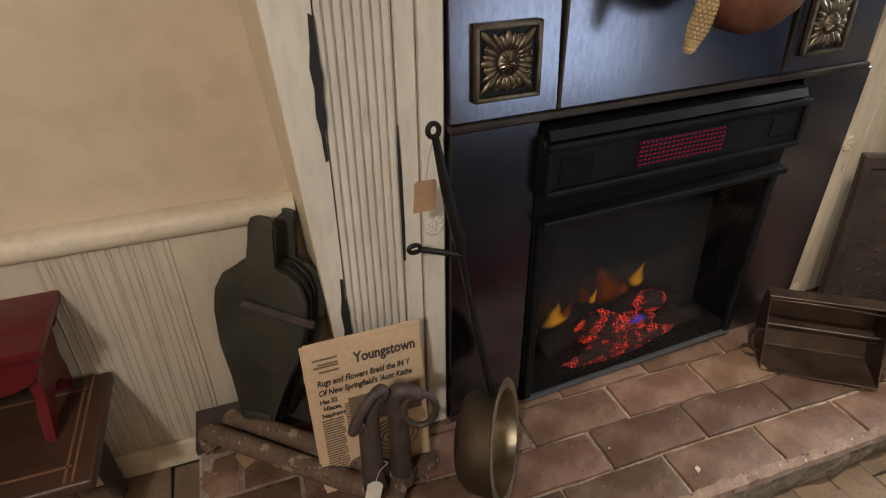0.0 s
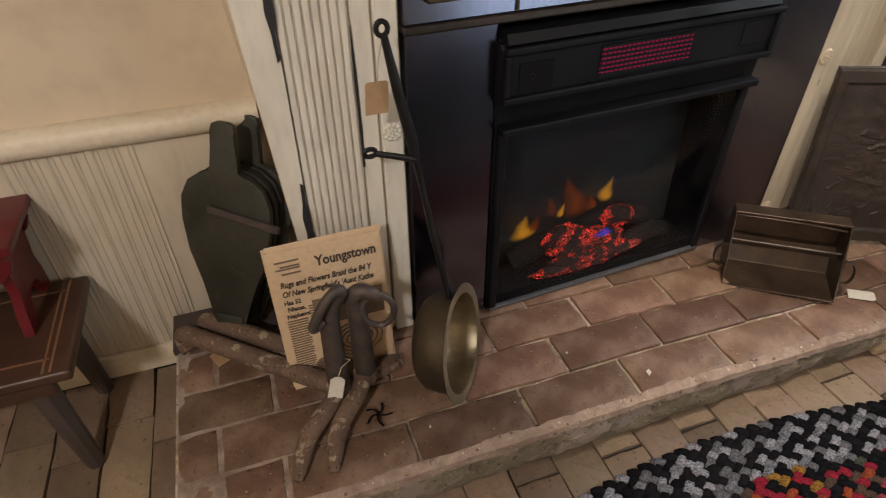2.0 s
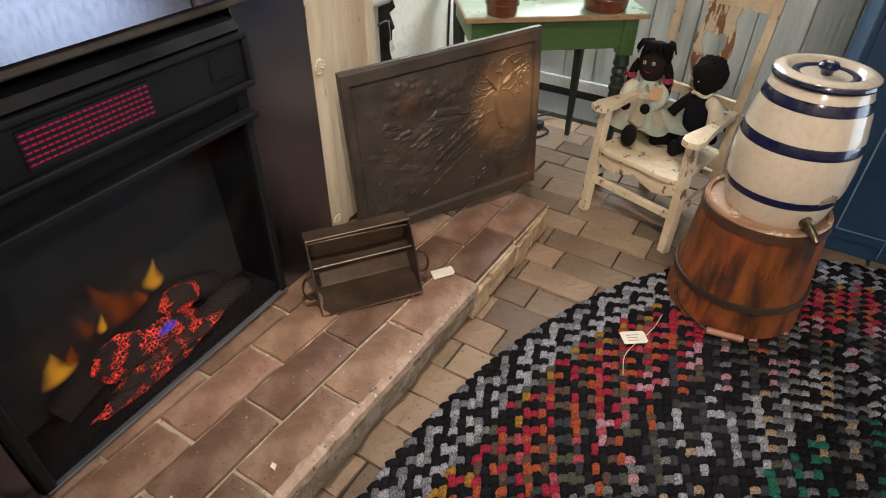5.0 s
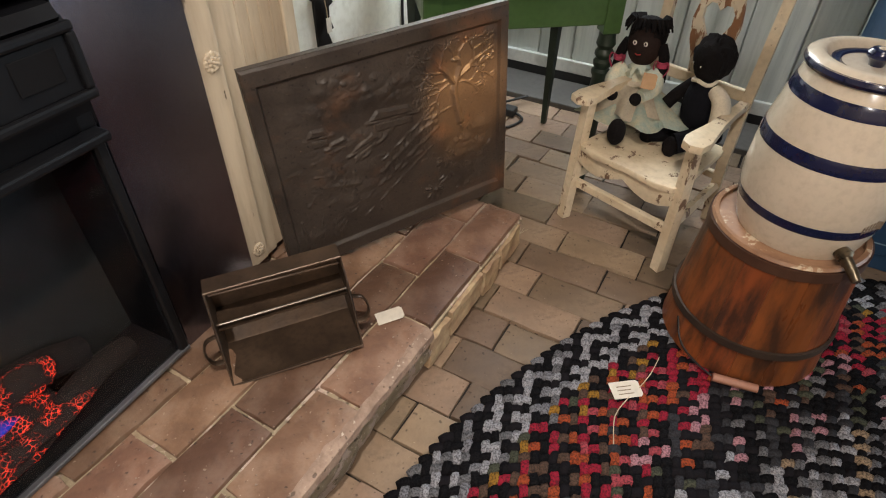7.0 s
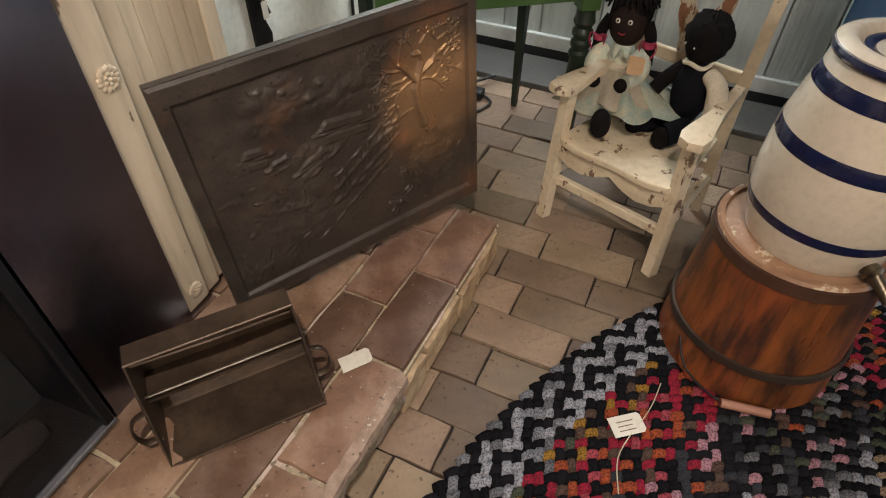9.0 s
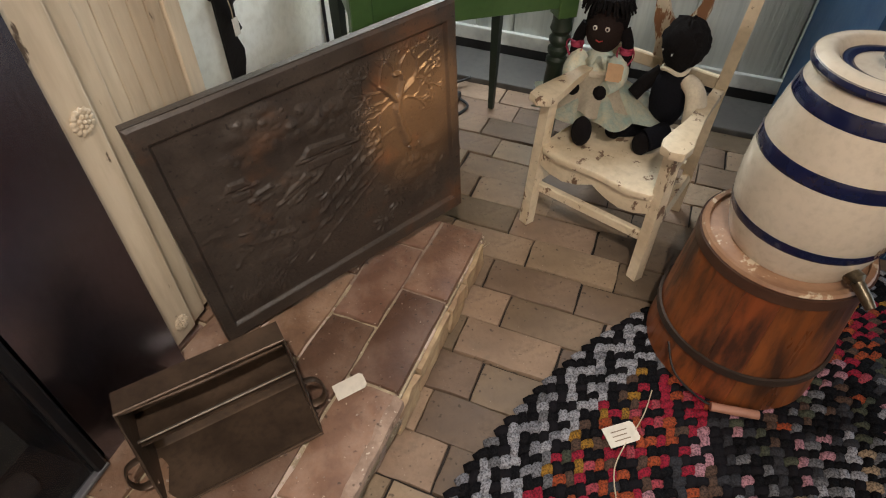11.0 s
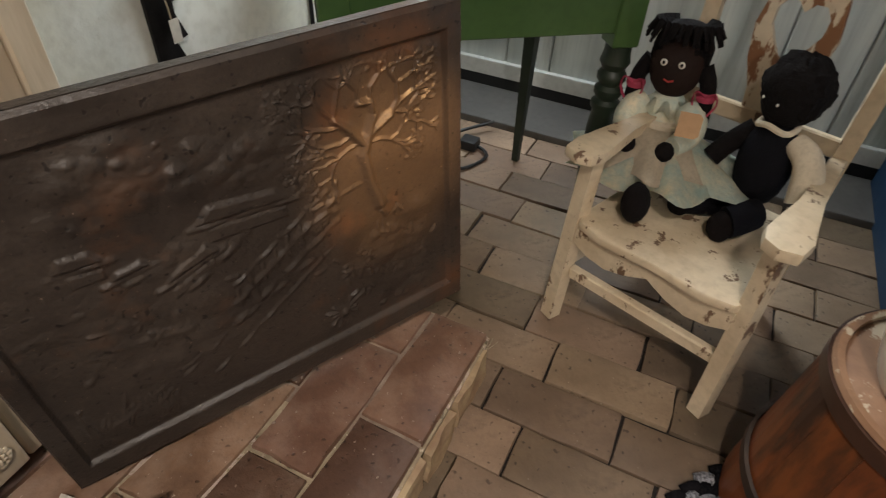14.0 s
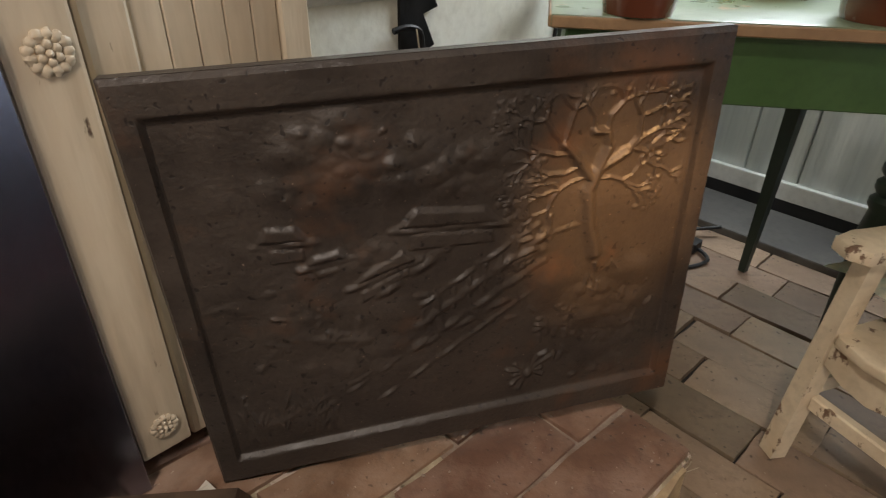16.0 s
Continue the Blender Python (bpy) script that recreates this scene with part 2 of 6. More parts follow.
CORN = material("dried_corn", (0.60, 0.45, 0.24), (0.44, 0.30, 0.14), 0.5, scale=20, fine=70, bump=0.2)
GOURD = material("brown_gourd", (0.21, 0.085, 0.045), (0.10, 0.042, 0.026), 0.42, scale=14, fine=80, bump=0.3)
YELLOW_WARE = material("yellow_ware", (0.58, 0.38, 0.08), (0.5, 0.32, 0.06), 0.25, coat=0.4, bump=0.03)
RED_WARE = material("redware_glaze", (0.17, 0.052, 0.025), (0.11, 0.034, 0.018), 0.22, scale=8, fine=60, bump=0.05, coat=0.5)
BLACK_CLOTH = material("black_cloth", (0.008, 0.006, 0.006), (0.005, 0.004, 0.004), 0.95, fine=140, bump=0.8, spec=0.15)
BROWN_CLOTH = material("dark_brown_cloth", (0.028, 0.014, 0.011), (0.018, 0.010, 0.008), 0.9, fine=140, bump=0.5, spec=0.2)
NAVY_CLOTH = material("navy_cloth", (0.006, 0.006, 0.009), (0.004, 0.004, 0.006), 0.95, fine=140, bump=0.5, spec=0.15)
WHITE_CLOTH = material("cream_cloth", (0.66, 0.58, 0.45), (0.54, 0.46, 0.34), 0.9, scale=14, fine=140, bump=0.4)
PRINT_CLOTH = material("faded_print_cloth", (0.72, 0.64, 0.46), (0.40, 0.51, 0.46), 0.9, scale=24, fine=140, bump=0.4)
PINK = material("pink_ribbon", (0.45, 0.05, 0.10), (0.33, 0.03, 0.07), 0.7)
WHITE_DOT = material("white_thread", (0.75, 0.72, 0.66), (0.7, 0.67, 0.6), 0.7, bump=0)
RED_THREAD = material("red_thread", (0.36, 0.03, 0.02), (0.3, 0.025, 0.02), 0.7, bump=0)
CABLE = material("black_rubber", (0.012, 0.012, 0.013), (0.008, 0.008, 0.009), 0.5, bump=0)
# Ceiling stays out of view; its dark colour is chosen to lower the fill light.
CEILING = material("dark_bounce_ceiling", (0.16, 0.11, 0.07), (0.10, 0.07, 0.045), 0.7, stretch=(0.2, 1, 1))
LOG = material("charred_log", (0.022, 0.014, 0.010), (0.010, 0.007, 0.006), 0.85, scale=22, fine=90, bump=0.6)

# ---- mesh helpers ----


def part(name, bm, mat, parent=None, label="", smooth=False, m=None):
    me = bpy.data.meshes.new(name)
    bmesh.ops.recalc_face_normals(bm, faces=bm.faces[:])
    bm.to_mesh(me)
    bm.free()
    for one in (mat if isinstance(mat, (list, tuple)) else [mat]):
        me.materials.append(one)
    if smooth:
        me.shade_smooth()
        me.set_sharp_from_angle(angle=radians(38))
    ob = new(name, me)
    if parent:
        ob.parent = parent
    if m is not None:
        ob.matrix_basis = m
    return tagged(ob, label)


def thing(name, m, label, category, group="", kind=""):
    ob = new(name)
    ob.empty_display_size = 0.05
    ob.matrix_basis = m
    return tagged(ob, label, category, group, kind)


def fixed(ob, label, category):
    return tagged(ob, label, category, kind="structure")


def box(x0, x1, y0, y1, z0, z1, bev=0.0, seg=1, bm=None):
    bm = bm or bmesh.new()
    got = bmesh.ops.create_cube(bm, size=1.0, matrix=Matrix.LocRotScale(((x0 + x1) / 2, (y0 + y1) / 2, (z0 + z1) / 2), None, (x1 - x0, y1 - y0, z1 - z0)))
    if bev:
        edges = list({e for v in got["verts"] for e in v.link_edges})
        bmesh.ops.bevel(bm, geom=edges, offset=bev, segments=seg, profile=0.6, affect="EDGES")
    return bm


def lathe(profile, n=32, bm=None, at=(0, 0, 0), caps=True):
    """A turned body: rings of (radius, height)."""
    bm = bm or bmesh.new()
    rings = []
    for r, z in profile:
        rings.append([bm.verts.new((at[0] + r * math.cos(a), at[1] + r * math.sin(a), at[2] + z)) for a in (math.tau * i / n for i in range(n))])
    for a, b in zip(rings, rings[1:]):
        for i in range(n):
            bm.faces.new((a[i], a[(i + 1) % n], b[(i + 1) % n], b[i]))
    if caps:
        bm.faces.new(rings[0][::-1])
        bm.faces.new(rings[-1])
    return bm


def tube(points, radius, n=10, bm=None, closed=False, flat=1.0):
    """A bar along a line of points; radius is one number or one a point."""
    bm = bm or bmesh.new()
    pts = [Vector(p) for p in points]
    rad = radius if isinstance(radius, (list, tuple)) else [radius] * len(pts)
    rings, up = [], None
    for i, p in enumerate(pts):
        a = pts[i - 1] if i or closed else pts[i]
        b = pts[(i + 1) % len(pts)] if i + 1 < len(pts) or closed else pts[i]
        d = (b - a).normalized()
        if up is None:
            up = d.cross(Vector((0.31, 0.23, 0.92))).normalized()
        up = (up - d * up.dot(d)).normalized()
        side = d.cross(up)
        rings.append([bm.verts.new(p + rad[i] * (math.cos(t) * up + flat * math.sin(t) * side)) for t in (math.tau * k / n for k in range(n))])
    last = len(rings) if closed else len(rings) - 1
    for i in range(last):
        a, b = rings[i], rings[(i + 1) % len(rings)]
        for k in range(n):
            bm.faces.new((a[k], a[(k + 1) % n], b[(k + 1) % n], b[k]))
    if not closed:
        bm.faces.new(rings[0][::-1])
        bm.faces.new(rings[-1])
    return bm


def smoothed(points, steps=6, closed=False):
    """A rounded line through the points (Catmull-Rom)."""
    p = [Vector(q) for q in points]
    n, out = len(p), []
    for i in range(n if closed else n - 1):
        a, b, c, d = (p[(i + k) % n] if closed else p[min(max(i + k, 0), n - 1)] for k in (-1, 0, 1, 2))
        for s in range(steps):
            t = s / steps
            out.append(0.5 * (2 * b + (c - a) * t + (2 * a - 5 * b + 4 * c - d) * t * t + (3 * b - a - 3 * c + d) * t ** 3))
    return out if closed else out + [p[-1]]


def slab(outline, lo, hi, axis="y", bm=None, bev=0.0):
    """A board cut to an outline; axis is the way through its thickness."""
    bm = bm or bmesh.new()
    put = {"y": lambda u, v, w: (u, w, v), "z": lambda u, v, w: (u, v, w), "x": lambda u, v, w: (w, u, v)}[axis]
    a = [bm.verts.new(put(u, v, lo)) for u, v in outline]
    b = [bm.verts.new(put(u, v, hi)) for u, v in outline]
    n = len(a)
    f = [bm.faces.new(a), bm.faces.new(b[::-1])] + [bm.faces.new((a[i], b[i], b[(i + 1) % n], a[(i + 1) % n])) for i in range(n)]
    if bev:
        bmesh.ops.bevel(bm, geom=list({e for face in f[:2] for e in face.edges}), offset=bev, segments=2, profile=0.6, affect="EDGES")
    return bm


def blob(centre, size, bm=None, seg=16, rough=0.0, freq=6.0):
    """A stuffed or grown lump."""
    bm = bm or bmesh.new()
    got = bmesh.ops.create_uvsphere(bm, u_segments=seg, v_segments=max(6, seg // 2), radius=1.0)
    for v in got["verts"]:
        k = 1 + rough * noise.noise(v.co * freq)
        v.co = Vector(centre) + Vector((v.co.x * size[0] * k, v.co.y * size[1] * k, v.co.z * size[2] * k))
    return bm


def loft(low, high, z0, z1, at=(0, 0, 0)):
    """A board whose section goes from one outline at z0 to another at z1."""
    bm = bmesh.new()
    a = [bm.verts.new((at[0] + x, at[1] + y, at[2] + z0)) for x, y in low]
    b = [bm.verts.new((at[0] + x, at[1] + y, at[2] + z1)) for x, y in high]
    bm.faces.new(a)
    bm.faces.new(b[::-1])
    for i in range(len(a)):
        k = (i + 1) % len(a)
        bm.faces.new((a[i], b[i], b[k], a[k]))
    return bm


def carve(bm, at, rx=0, ry=0, rz=0):
    bmesh.ops.transform(bm, matrix=pose(*at, rx, ry, rz), verts=bm.verts[:])
    return bm

# ---- the room ----
fixed(part("ground", box(-3.2, 3.8, -3.4, 0.5, -0.10, -0.012), DIRT), "dark dirt bed under the brick floor", "floor")
fixed(part("ceiling", box(-3.12, 3.72, -3.32, 0.46, 2.35, 2.45), CEILING), "unseen ceiling, coloured dark to cut bounced light", "ceiling")
wall_back = fixed(part("wall_back_left", box(-3.0, -0.40, 0.24, 0.40, -0.012, 2.35), CREAM), "cream painted plaster wall with a boarded dado", "wall")
fixed(part("wall_left", box(-3.12, -3.0, -3.32, 0.24, -0.012, 2.35), CREAM), "cream painted plaster wall", "wall")
front_wall = bmesh.new()
for b in ((-3.0, 1.50, -0.012, 2.35), (3.24, 3.6, -0.012, 2.35), (1.50, 3.24, 1.10, 2.35)):
    box(b[0], b[1], -3.32, -3.2, b[2], b[3], bm=front_wall)
fixed(part("wall_front", front_wall, CREAM), "cream painted plaster wall", "wall")
# Unseen walls, room widened here so steel reflections reach the made-up low window.
fixed(part("wall_side", box(3.6, 3.72, -3.32, -2.0, -0.012, 2.35), CREAM), "cream painted plaster wall", "wall")
fixed(part("wall_return", box(2.90, 3.6, -2.10, -2.0, -0.012, 2.35), CREAM), "cream painted plaster wall", "wall")

# dado with raised grain, rail and skirting of the left-hand wall
part("dado_board", box(-3.0, -0.52, 0.228, 0.240, 0.075, 0.682), DADO, wall_back, "cream painted wide boards")
grain = bmesh.new()
for i in range(19):
    x = -1.045 + i * 0.0142 + 0.003 * math.sin(i * 2.3)
    w = 0.0022 if i % 3 else 0.0034
    line = [(x + 0.005 * noise.noise(Vector((i * 0.31, z * 2.2, 0))) + 0.02 * (z - 0.4) * (i - 9) / 19, 0.2275, z) for z in [0.08 + 0.06 * k for k in range(11)]]
    tube(line, w, 5, grain)
part("raised_grain", grain, DADO, wall_back, "weathered raised grain in the painted board")
rail = [(0.228, 0.676), (0.212, 0.680), (0.200, 0.690), (0.194, 0.706), (0.197, 0.722), (0.206, 0.733), (0.228, 0.738), (0.240, 0.738), (0.240, 0.676)]
part("chair_rail", slab(rail, -3.0, -0.515, "x"), CREAM_TRIM, wall_back, "rounded cream chair rail", smooth=True)
part("baseboard", box(-3.0, -0.52, 0.214, 0.228, 0.0, 0.078, 0.004, 2), CREAM_TRIM, wall_back, "scuffed cream skirting board")

# right-hand part of the back wall, behind the table
wall_nook = bmesh.new()
box(1.16, 2.90, 0.34, 0.44, -0.012, 2.35, bm=wall_nook)
nook = fixed(part("wall_back_right", wall_nook, PALE_BLUE), "pale painted board wall behind the table", "wall")
low = box(1.18, 2.735, 0.328, 0.340, 0.02, 0.70)
bmesh.ops.subdivide_edges(low, edges=[e for e in low.edges if e.calc_length() > 0.3], cuts=40, use_grid_fill=True)
for v in low.verts:
    if v.co.y < 0.334:
        v.co.y += 0.003 * noise.noise(v.co * 6) + 0.0012 * noise.noise(v.co * 25)
part("dado_board", low, PALE_BLUE, nook, "uneven old white paint under the chair rail", smooth=True)
part("chair_rail", slab([(0.110 + y, z) for y, z in rail], 1.18, 1.64, "x"), WHITE_TRIM, nook, "rounded white chair rail", smooth=True)
window = thing("window_1", pose(2.84, -0.08, 1.2, 0, 0, 90), "white framed window above the child's chair", "window", kind="structure")
for b in ((-0.32, -0.28, 0, 0.8), (0.28, 0.32, 0, 0.8), (-0.28, 0.28, 0, 0.04), (-0.28, 0.28, 0.76, 0.8), (-0.015, 0.015, 0.04, 0.76)):
    part("window_frame", box(b[0], b[1], 0.0, 0.04, b[2], b[3], 0.004), WHITE_TRIM, window)

# far wall: grey boards, white board, black strip for the gap's shade, and stone ledge
wall_far = bmesh.new()
for b in ((-2.10, -0.40, -0.012, 2.35), (0.24, 0.34, -0.012, 2.35), (-0.40, 0.24, -0.012, 1.20), (-0.40, 0.24, 2.0, 2.35)):
    box(2.78, 2.90, b[0], b[1], b[2], b[3], bm=wall_far)
far = fixed(part("wall_right", wall_far, GREY_WALL), "pale grey painted board wall", "wall")
y = 0.325
for i, w in enumerate((0.30, 0.16, 0.24, 0.20, 0.235, 0.20, 0.16, 0.22, 0.24, 0.21)):
    part("wall_board", box(2.757 - 0.003 * (i % 2), 2.78, y - w + 0.004, y, 0.10, 1.17, 0.004), GREY_WALL, far)
    y -= w
part("white_board", box(2.735, 2.757, -2.1, 0.33, 0.062, 0.118, 0.004, 2), WHITE_TRIM, far, "white painted bottom board")
part("black_skirting", box(2.742, 2.772, -2.1, 0.33, 0.0, 0.064), BLACK_GAP, far, "black strip under the white board, shade of the gap in its colour")
part("stone_ledge", box(2.50, 2.742, -2.1, 0.33, -0.012, 0.022, 0.006, 2), LEDGE, far, "grey stone ledge along the wall")
# Unseen frame and opening, kept low so the lamp adds little room light.
reflection_window = thing("window_2", pose(2.37, -3.26, 0.0), "unseen window, made low and wide only to be reflected in the steel", "window", kind="structure")
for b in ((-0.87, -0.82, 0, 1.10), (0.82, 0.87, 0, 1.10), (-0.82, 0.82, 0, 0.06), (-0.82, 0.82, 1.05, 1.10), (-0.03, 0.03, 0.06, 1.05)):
    part("window_frame", box(b[0], b[1], -0.02, 0.02, b[2], b[3], 0.004), WHITE_TRIM, reflection_window)

# ---- chimney breast ----
FP = pose(0, -0.03, 0, 0, 0, 3.4)
chimney = bmesh.new()
box(-0.235, 1.16, 0.19, 0.36, -0.012, 2.35, bm=chimney)
box(-0.235, 1.16, 0.0, 0.19, 1.36, 2.35, bm=chimney)
breast = fixed(part("wall_chimney", chimney, CREAM, m=FP), "cream chimney breast behind the fireplace surround", "wall")
mantel = thing("mantel_shelf", FP @ pose(0.35, 0, 1.31), "old white painted mantel shelf", "shelf", kind="structure")
part("shelf_board", box(-0.86, 0.88, -0.20, 0.0, 0.0, 0.045, 0.01, 2), WHITE_OLD, mantel)

# left post: splayed side, beaded face, two flat strips
post = thing("fireplace_post", pose(-0.35, 0, 0), "beaded white fireplace post, paint flaked and stained", "post", kind="structure")
part("core", carve(slab([(-0.456, -0.004), (-0.24, -0.006), (-0.24, 0.234), (-0.456, 0.234)], 0.165, 1.31, "z"), (0.35, 0, 0)), WHITE_OLD, post)
part("face_board", loft([(-0.464, -0.024), (-0.4585, -0.024), (-0.4585, 0.0), (-0.462, 0.0)], [(-0.547, -0.024), (-0.4585, -0.024), (-0.4585, 0.0), (-0.543, 0.0)], 0.168, 1.31, (0.35, 0, 0)), WHITE_OLD, post, "flat white board widening upwards")
part("side_board", loft([(-0.4665, -0.019), (-0.450, -0.003), (-0.450, 0.238), (-0.460, 0.238)], [(-0.5495, -0.019), (-0.48, -0.003), (-0.48, 0.238), (-0.575, 0.238)], 0.165, 1.31, (0.35, 0, 0)), CREAM_TRIM, post, "smooth cream side board")
n_bead = 8
for i in range(n_bead):
    x0 = -0.456 + i * 0.0158
    ring = [(x0 + 0.0004, -0.004), (x0 + 0.0008, -0.0150), (x0 + 0.003, -0.0168), (x0 + 0.0115, -0.0168), (x0 + 0.0128, -0.0150), (x0 + 0.0132, -0.0120), (x0 + 0.0152, -0.0130), (x0 + 0.0154, -0.004)]
    part("bead", carve(slab(ring, 0.168, 1.31, "z"), (0.35, 0, 0)), WHITE_OLD, post)
part("strip", carve(box(-0.3265, -0.2900, -0.0200, -0.006, 0.168, 1.31, 0.003), (0.35, 0, 0)), WHITE_OLD, post)
part("strip", carve(box(-0.2875, -0.2420, -0.0300, -0.006, 0.168, 1.31, 0.003), (0.35, 0, 0)), WHITE_OLD, post)


def rosette(r=0.022, petals=10, depth=0.008):
    """A small carved flower, facing -y."""
    bm = bmesh.new()
    for i in range(petals):
        a = math.tau * i / petals
        blob((0.72 * r * math.cos(a), -depth * 0.2, 0.72 * r * math.sin(a)), (0.27 * r, depth * 0.5, 0.27 * r), bm, 10, 0.35, 2.0 + i % 3)
    for i in range(6):
        a = math.tau * (i + 0.5) / 6
        blob((0.36 * r * math.cos(a), -depth * 0.42, 0.36 * r * math.sin(a)), (0.19 * r, depth * 0.5, 0.19 * r), bm, 8, 0.3, 3.0)
    blob((0, -depth * 0.5, 0), (0.17 * r, depth * 0.7, 0.17 * r), bm, 10)
    blob((0, 0, 0), (0.72 * r, depth * 0.45, 0.72 * r), bm, 12)
    return bm


part("rosette", carve(rosette(), (0.083, -0.030, 0.735)), WHITE_OLD, post, smooth=True)
ragged = [(-0.003, 0.40), (0.004, 0.405), (0.006, 0.47), (0.010, 0.50), (0.006, 0.535), (0.007, 0.57), (0.002, 0.60), (0.003, 0.645), (-0.003, 0.65), (-0.005, 0.60), (-0.010, 0.565), (-0.007, 0.52), (-0.011, 0.485), (-0.006, 0.45)]
part("missing_chip", carve(slab([(-0.462 + a, b) for a, b in ragged], -0.0265, -0.015), (0.35, 0, 0)), BLACK_GAP, post, "dark gap where the edge has broken off")
part("missing_chip", carve(slab([(-0.462 + a, 1.55 - b) for a, b in ragged], -0.0265, -0.015), (0.35, 0, 0)), BLACK_GAP, post)
part("split", carve(slab([(-0.3300, 0.66), (-0.3262, 0.66), (-0.3245, 0.74), (-0.3255, 0.86), (-0.3285, 0.95), (-0.3310, 0.86), (-0.3290, 0.76)], -0.0212, -0.015), (0.35, 0, 0)), BLACK_GAP, post, "dark split in the paint")

# right post: strip with two rosettes, recessed strip, grooved boards
post2 = thing("fireplace_post", FP @ pose(1.008, 0.022, 0), "old white fireplace post with carved rosettes", "post", kind="structure")
part("strip", box(-0.094, -0.028, -0.010, 0.16, 0.188, 1.31, 0.004, 2), POST_PAINT, post2)
part("strip", box(-0.020, 0.030, 0.012, 0.19, 0.165, 1.31, 0.004), POST_PAINT, post2)
for i in range(5):
    part("grooved_board", box(0.0330 + i * 0.0342, 0.0662 + i * 0.0342, 0.022, 0.19, 0.165, 1.31, 0.0016), POST_PAINT, post2)
part("edge_board", box(0.204, 0.245, 0.016, 0.30, 0.165, 1.31, 0.003), POST_PAINT, post2)
part("rosette", carve(rosette(0.0225, 13), (-0.056, -0.010, 0.712)), POST_PAINT, post2, smooth=True)
part("rosette", carve(rosette(0.019, 12), (-0.058, -0.010, 0.232)), POST_PAINT, post2, smooth=True)

# blued steel surround
surround = thing("fireplace_surround", FP, "blued steel fireplace surround with bronze medallions", "fireplace", kind="structure")
for x0, x1, z0, z1 in ((-0.236, -0.010, 0.944, 1.31), (-0.002, 0.590, 0.944, 1.31), (0.598, 0.885, 0.944, 1.31), (-0.236, -0.045, 0.165, 0.926), (0.680, 0.911, 0.150, 0.926)):
    panel = box(x0, x1, 0.0, 0.19, z0, z1, 0.0015)
    if z0 > 0.9:
        carve(carve(panel, (0, 0, -z0)), (0, 0, z0), -2.2)
    part("steel_panel", panel, STEEL, surround)
part("ledge_bar", box(-0.238, 0.887, -0.010, 0.06, 0.927, 0.943, 0.004, 2), BRONZE_BAR, surround, "dark bronze bar")
for x in (-0.006, 0.594):
    part("upright_bar", box(x - 0.0035, x + 0.0035, -0.004, 0.05, 0.944, 1.31, 0.002), BRONZE_BAR, surround, "dark bronze bar")


def medallion():
    """A square openwork casting with a domed boss and radiating leaves, facing -y, 0.136 m wide."""
    bm = bmesh.new()
    h = 0.068
    for a in range(4):
        rim = box(-h, h, -0.012, 0.0, h - 0.010, h, 0.003, 2)
        bmesh.ops.transform(rim, matrix=pose(0, 0, 0, 0, 90 * a, 0), verts=rim.verts[:])
        me = bpy.data.meshes.new("rim")
        rim.to_mesh(me)
        rim.free()
        bm.from_mesh(me)
        bpy.data.meshes.remove(me)
    for i in range(24):
        a = math.tau * i / 24
        reach = 0.054 / max(abs(math.cos(a)), abs(math.sin(a))) * (0.98 if i % 3 == 0 else 0.82 if i % 3 == 1 else 0.90)
        mid = (0.024 + reach) / 2
        shape = Matrix.Translation((mid * math.cos(a), -0.006, mid * math.sin(a))) @ Matrix.Rotation(-a, 4, "Y") @ Matrix.Diagonal(((reach - 0.020) / 2, 0.006, 0.0060 if i % 3 else 0.0085, 1))
        bmesh.ops.create_uvsphere(bm, u_segments=8, v_segments=6, radius=1.0, matrix=shape)
        if i % 3 == 1:
            tip = 0.93 * reach
            tube([(tip * math.cos(a) + 0.006 * math.cos(b), -0.007, tip * math.sin(a) + 0.006 * math.sin(b)) for b in (math.tau * k / 8 for k in range(8))], 0.0020, 6, bm, True)
    blob((0, -0.008, 0), (0.024, 0.010, 0.024), bm, 20)
    for i in range(16):
        a = math.tau * i / 16
        tube([(r * math.cos(a), -0.020 + 9.0 * r * r * 2.2, r * math.sin(a)) for r in (0.005, 0.010, 0.015, 0.020)], [0.0010, 0.0018, 0.0024, 0.0026], 5, bm)
    blob((0, -0.021, 0), (0.005, 0.005, 0.005), bm, 10)
    return bm


for x in (-0.125, 0.70):
    med = part("medallion", carve(medallion(), (x, 0.003, 1.047), -2.2), BRONZE, surround, "square bronze casting of leaves round a fluted boss", smooth=True)
    part("backplate", carve(box(-0.060, 0.060, -0.0030, 0.0, -0.060, 0.060), (x, 0.003, 1.047), -2.2), BLACK_METAL, med)

# electric fire insert
fire = thing("electric_fireplace", FP @ pose(0.317, 0, 0.167), "black electric fireplace insert with glowing log bed", "fireplace")
hw = 0.358
part("case", box(-hw + 0.01, hw - 0.01, 0.150, 0.17, 0, 0.74), BLACK_IN, fire)
# The grey carries the blurred haze over the glass, painted into the screen.
part("flame_screen", carve(box(-hw + 0.032, hw - 0.032, 0.0, 0.004, 0.0, 0.50), (0, 0.118, 0.04), -3), material("dust_haze_screen", (0.036, 0.039, 0.036), (0.024, 0.026, 0.025), 0.55, scale=5, fine=70, bump=0.05), fire, "dusty grey flame screen, haze over the glass put into its colour")
for x in (-hw, hw - 0.030):
    part("side_frame", box(x, x + 0.030, -0.004, 0.15, 0, 0.73, 0.002), BLACK_METAL, fire)
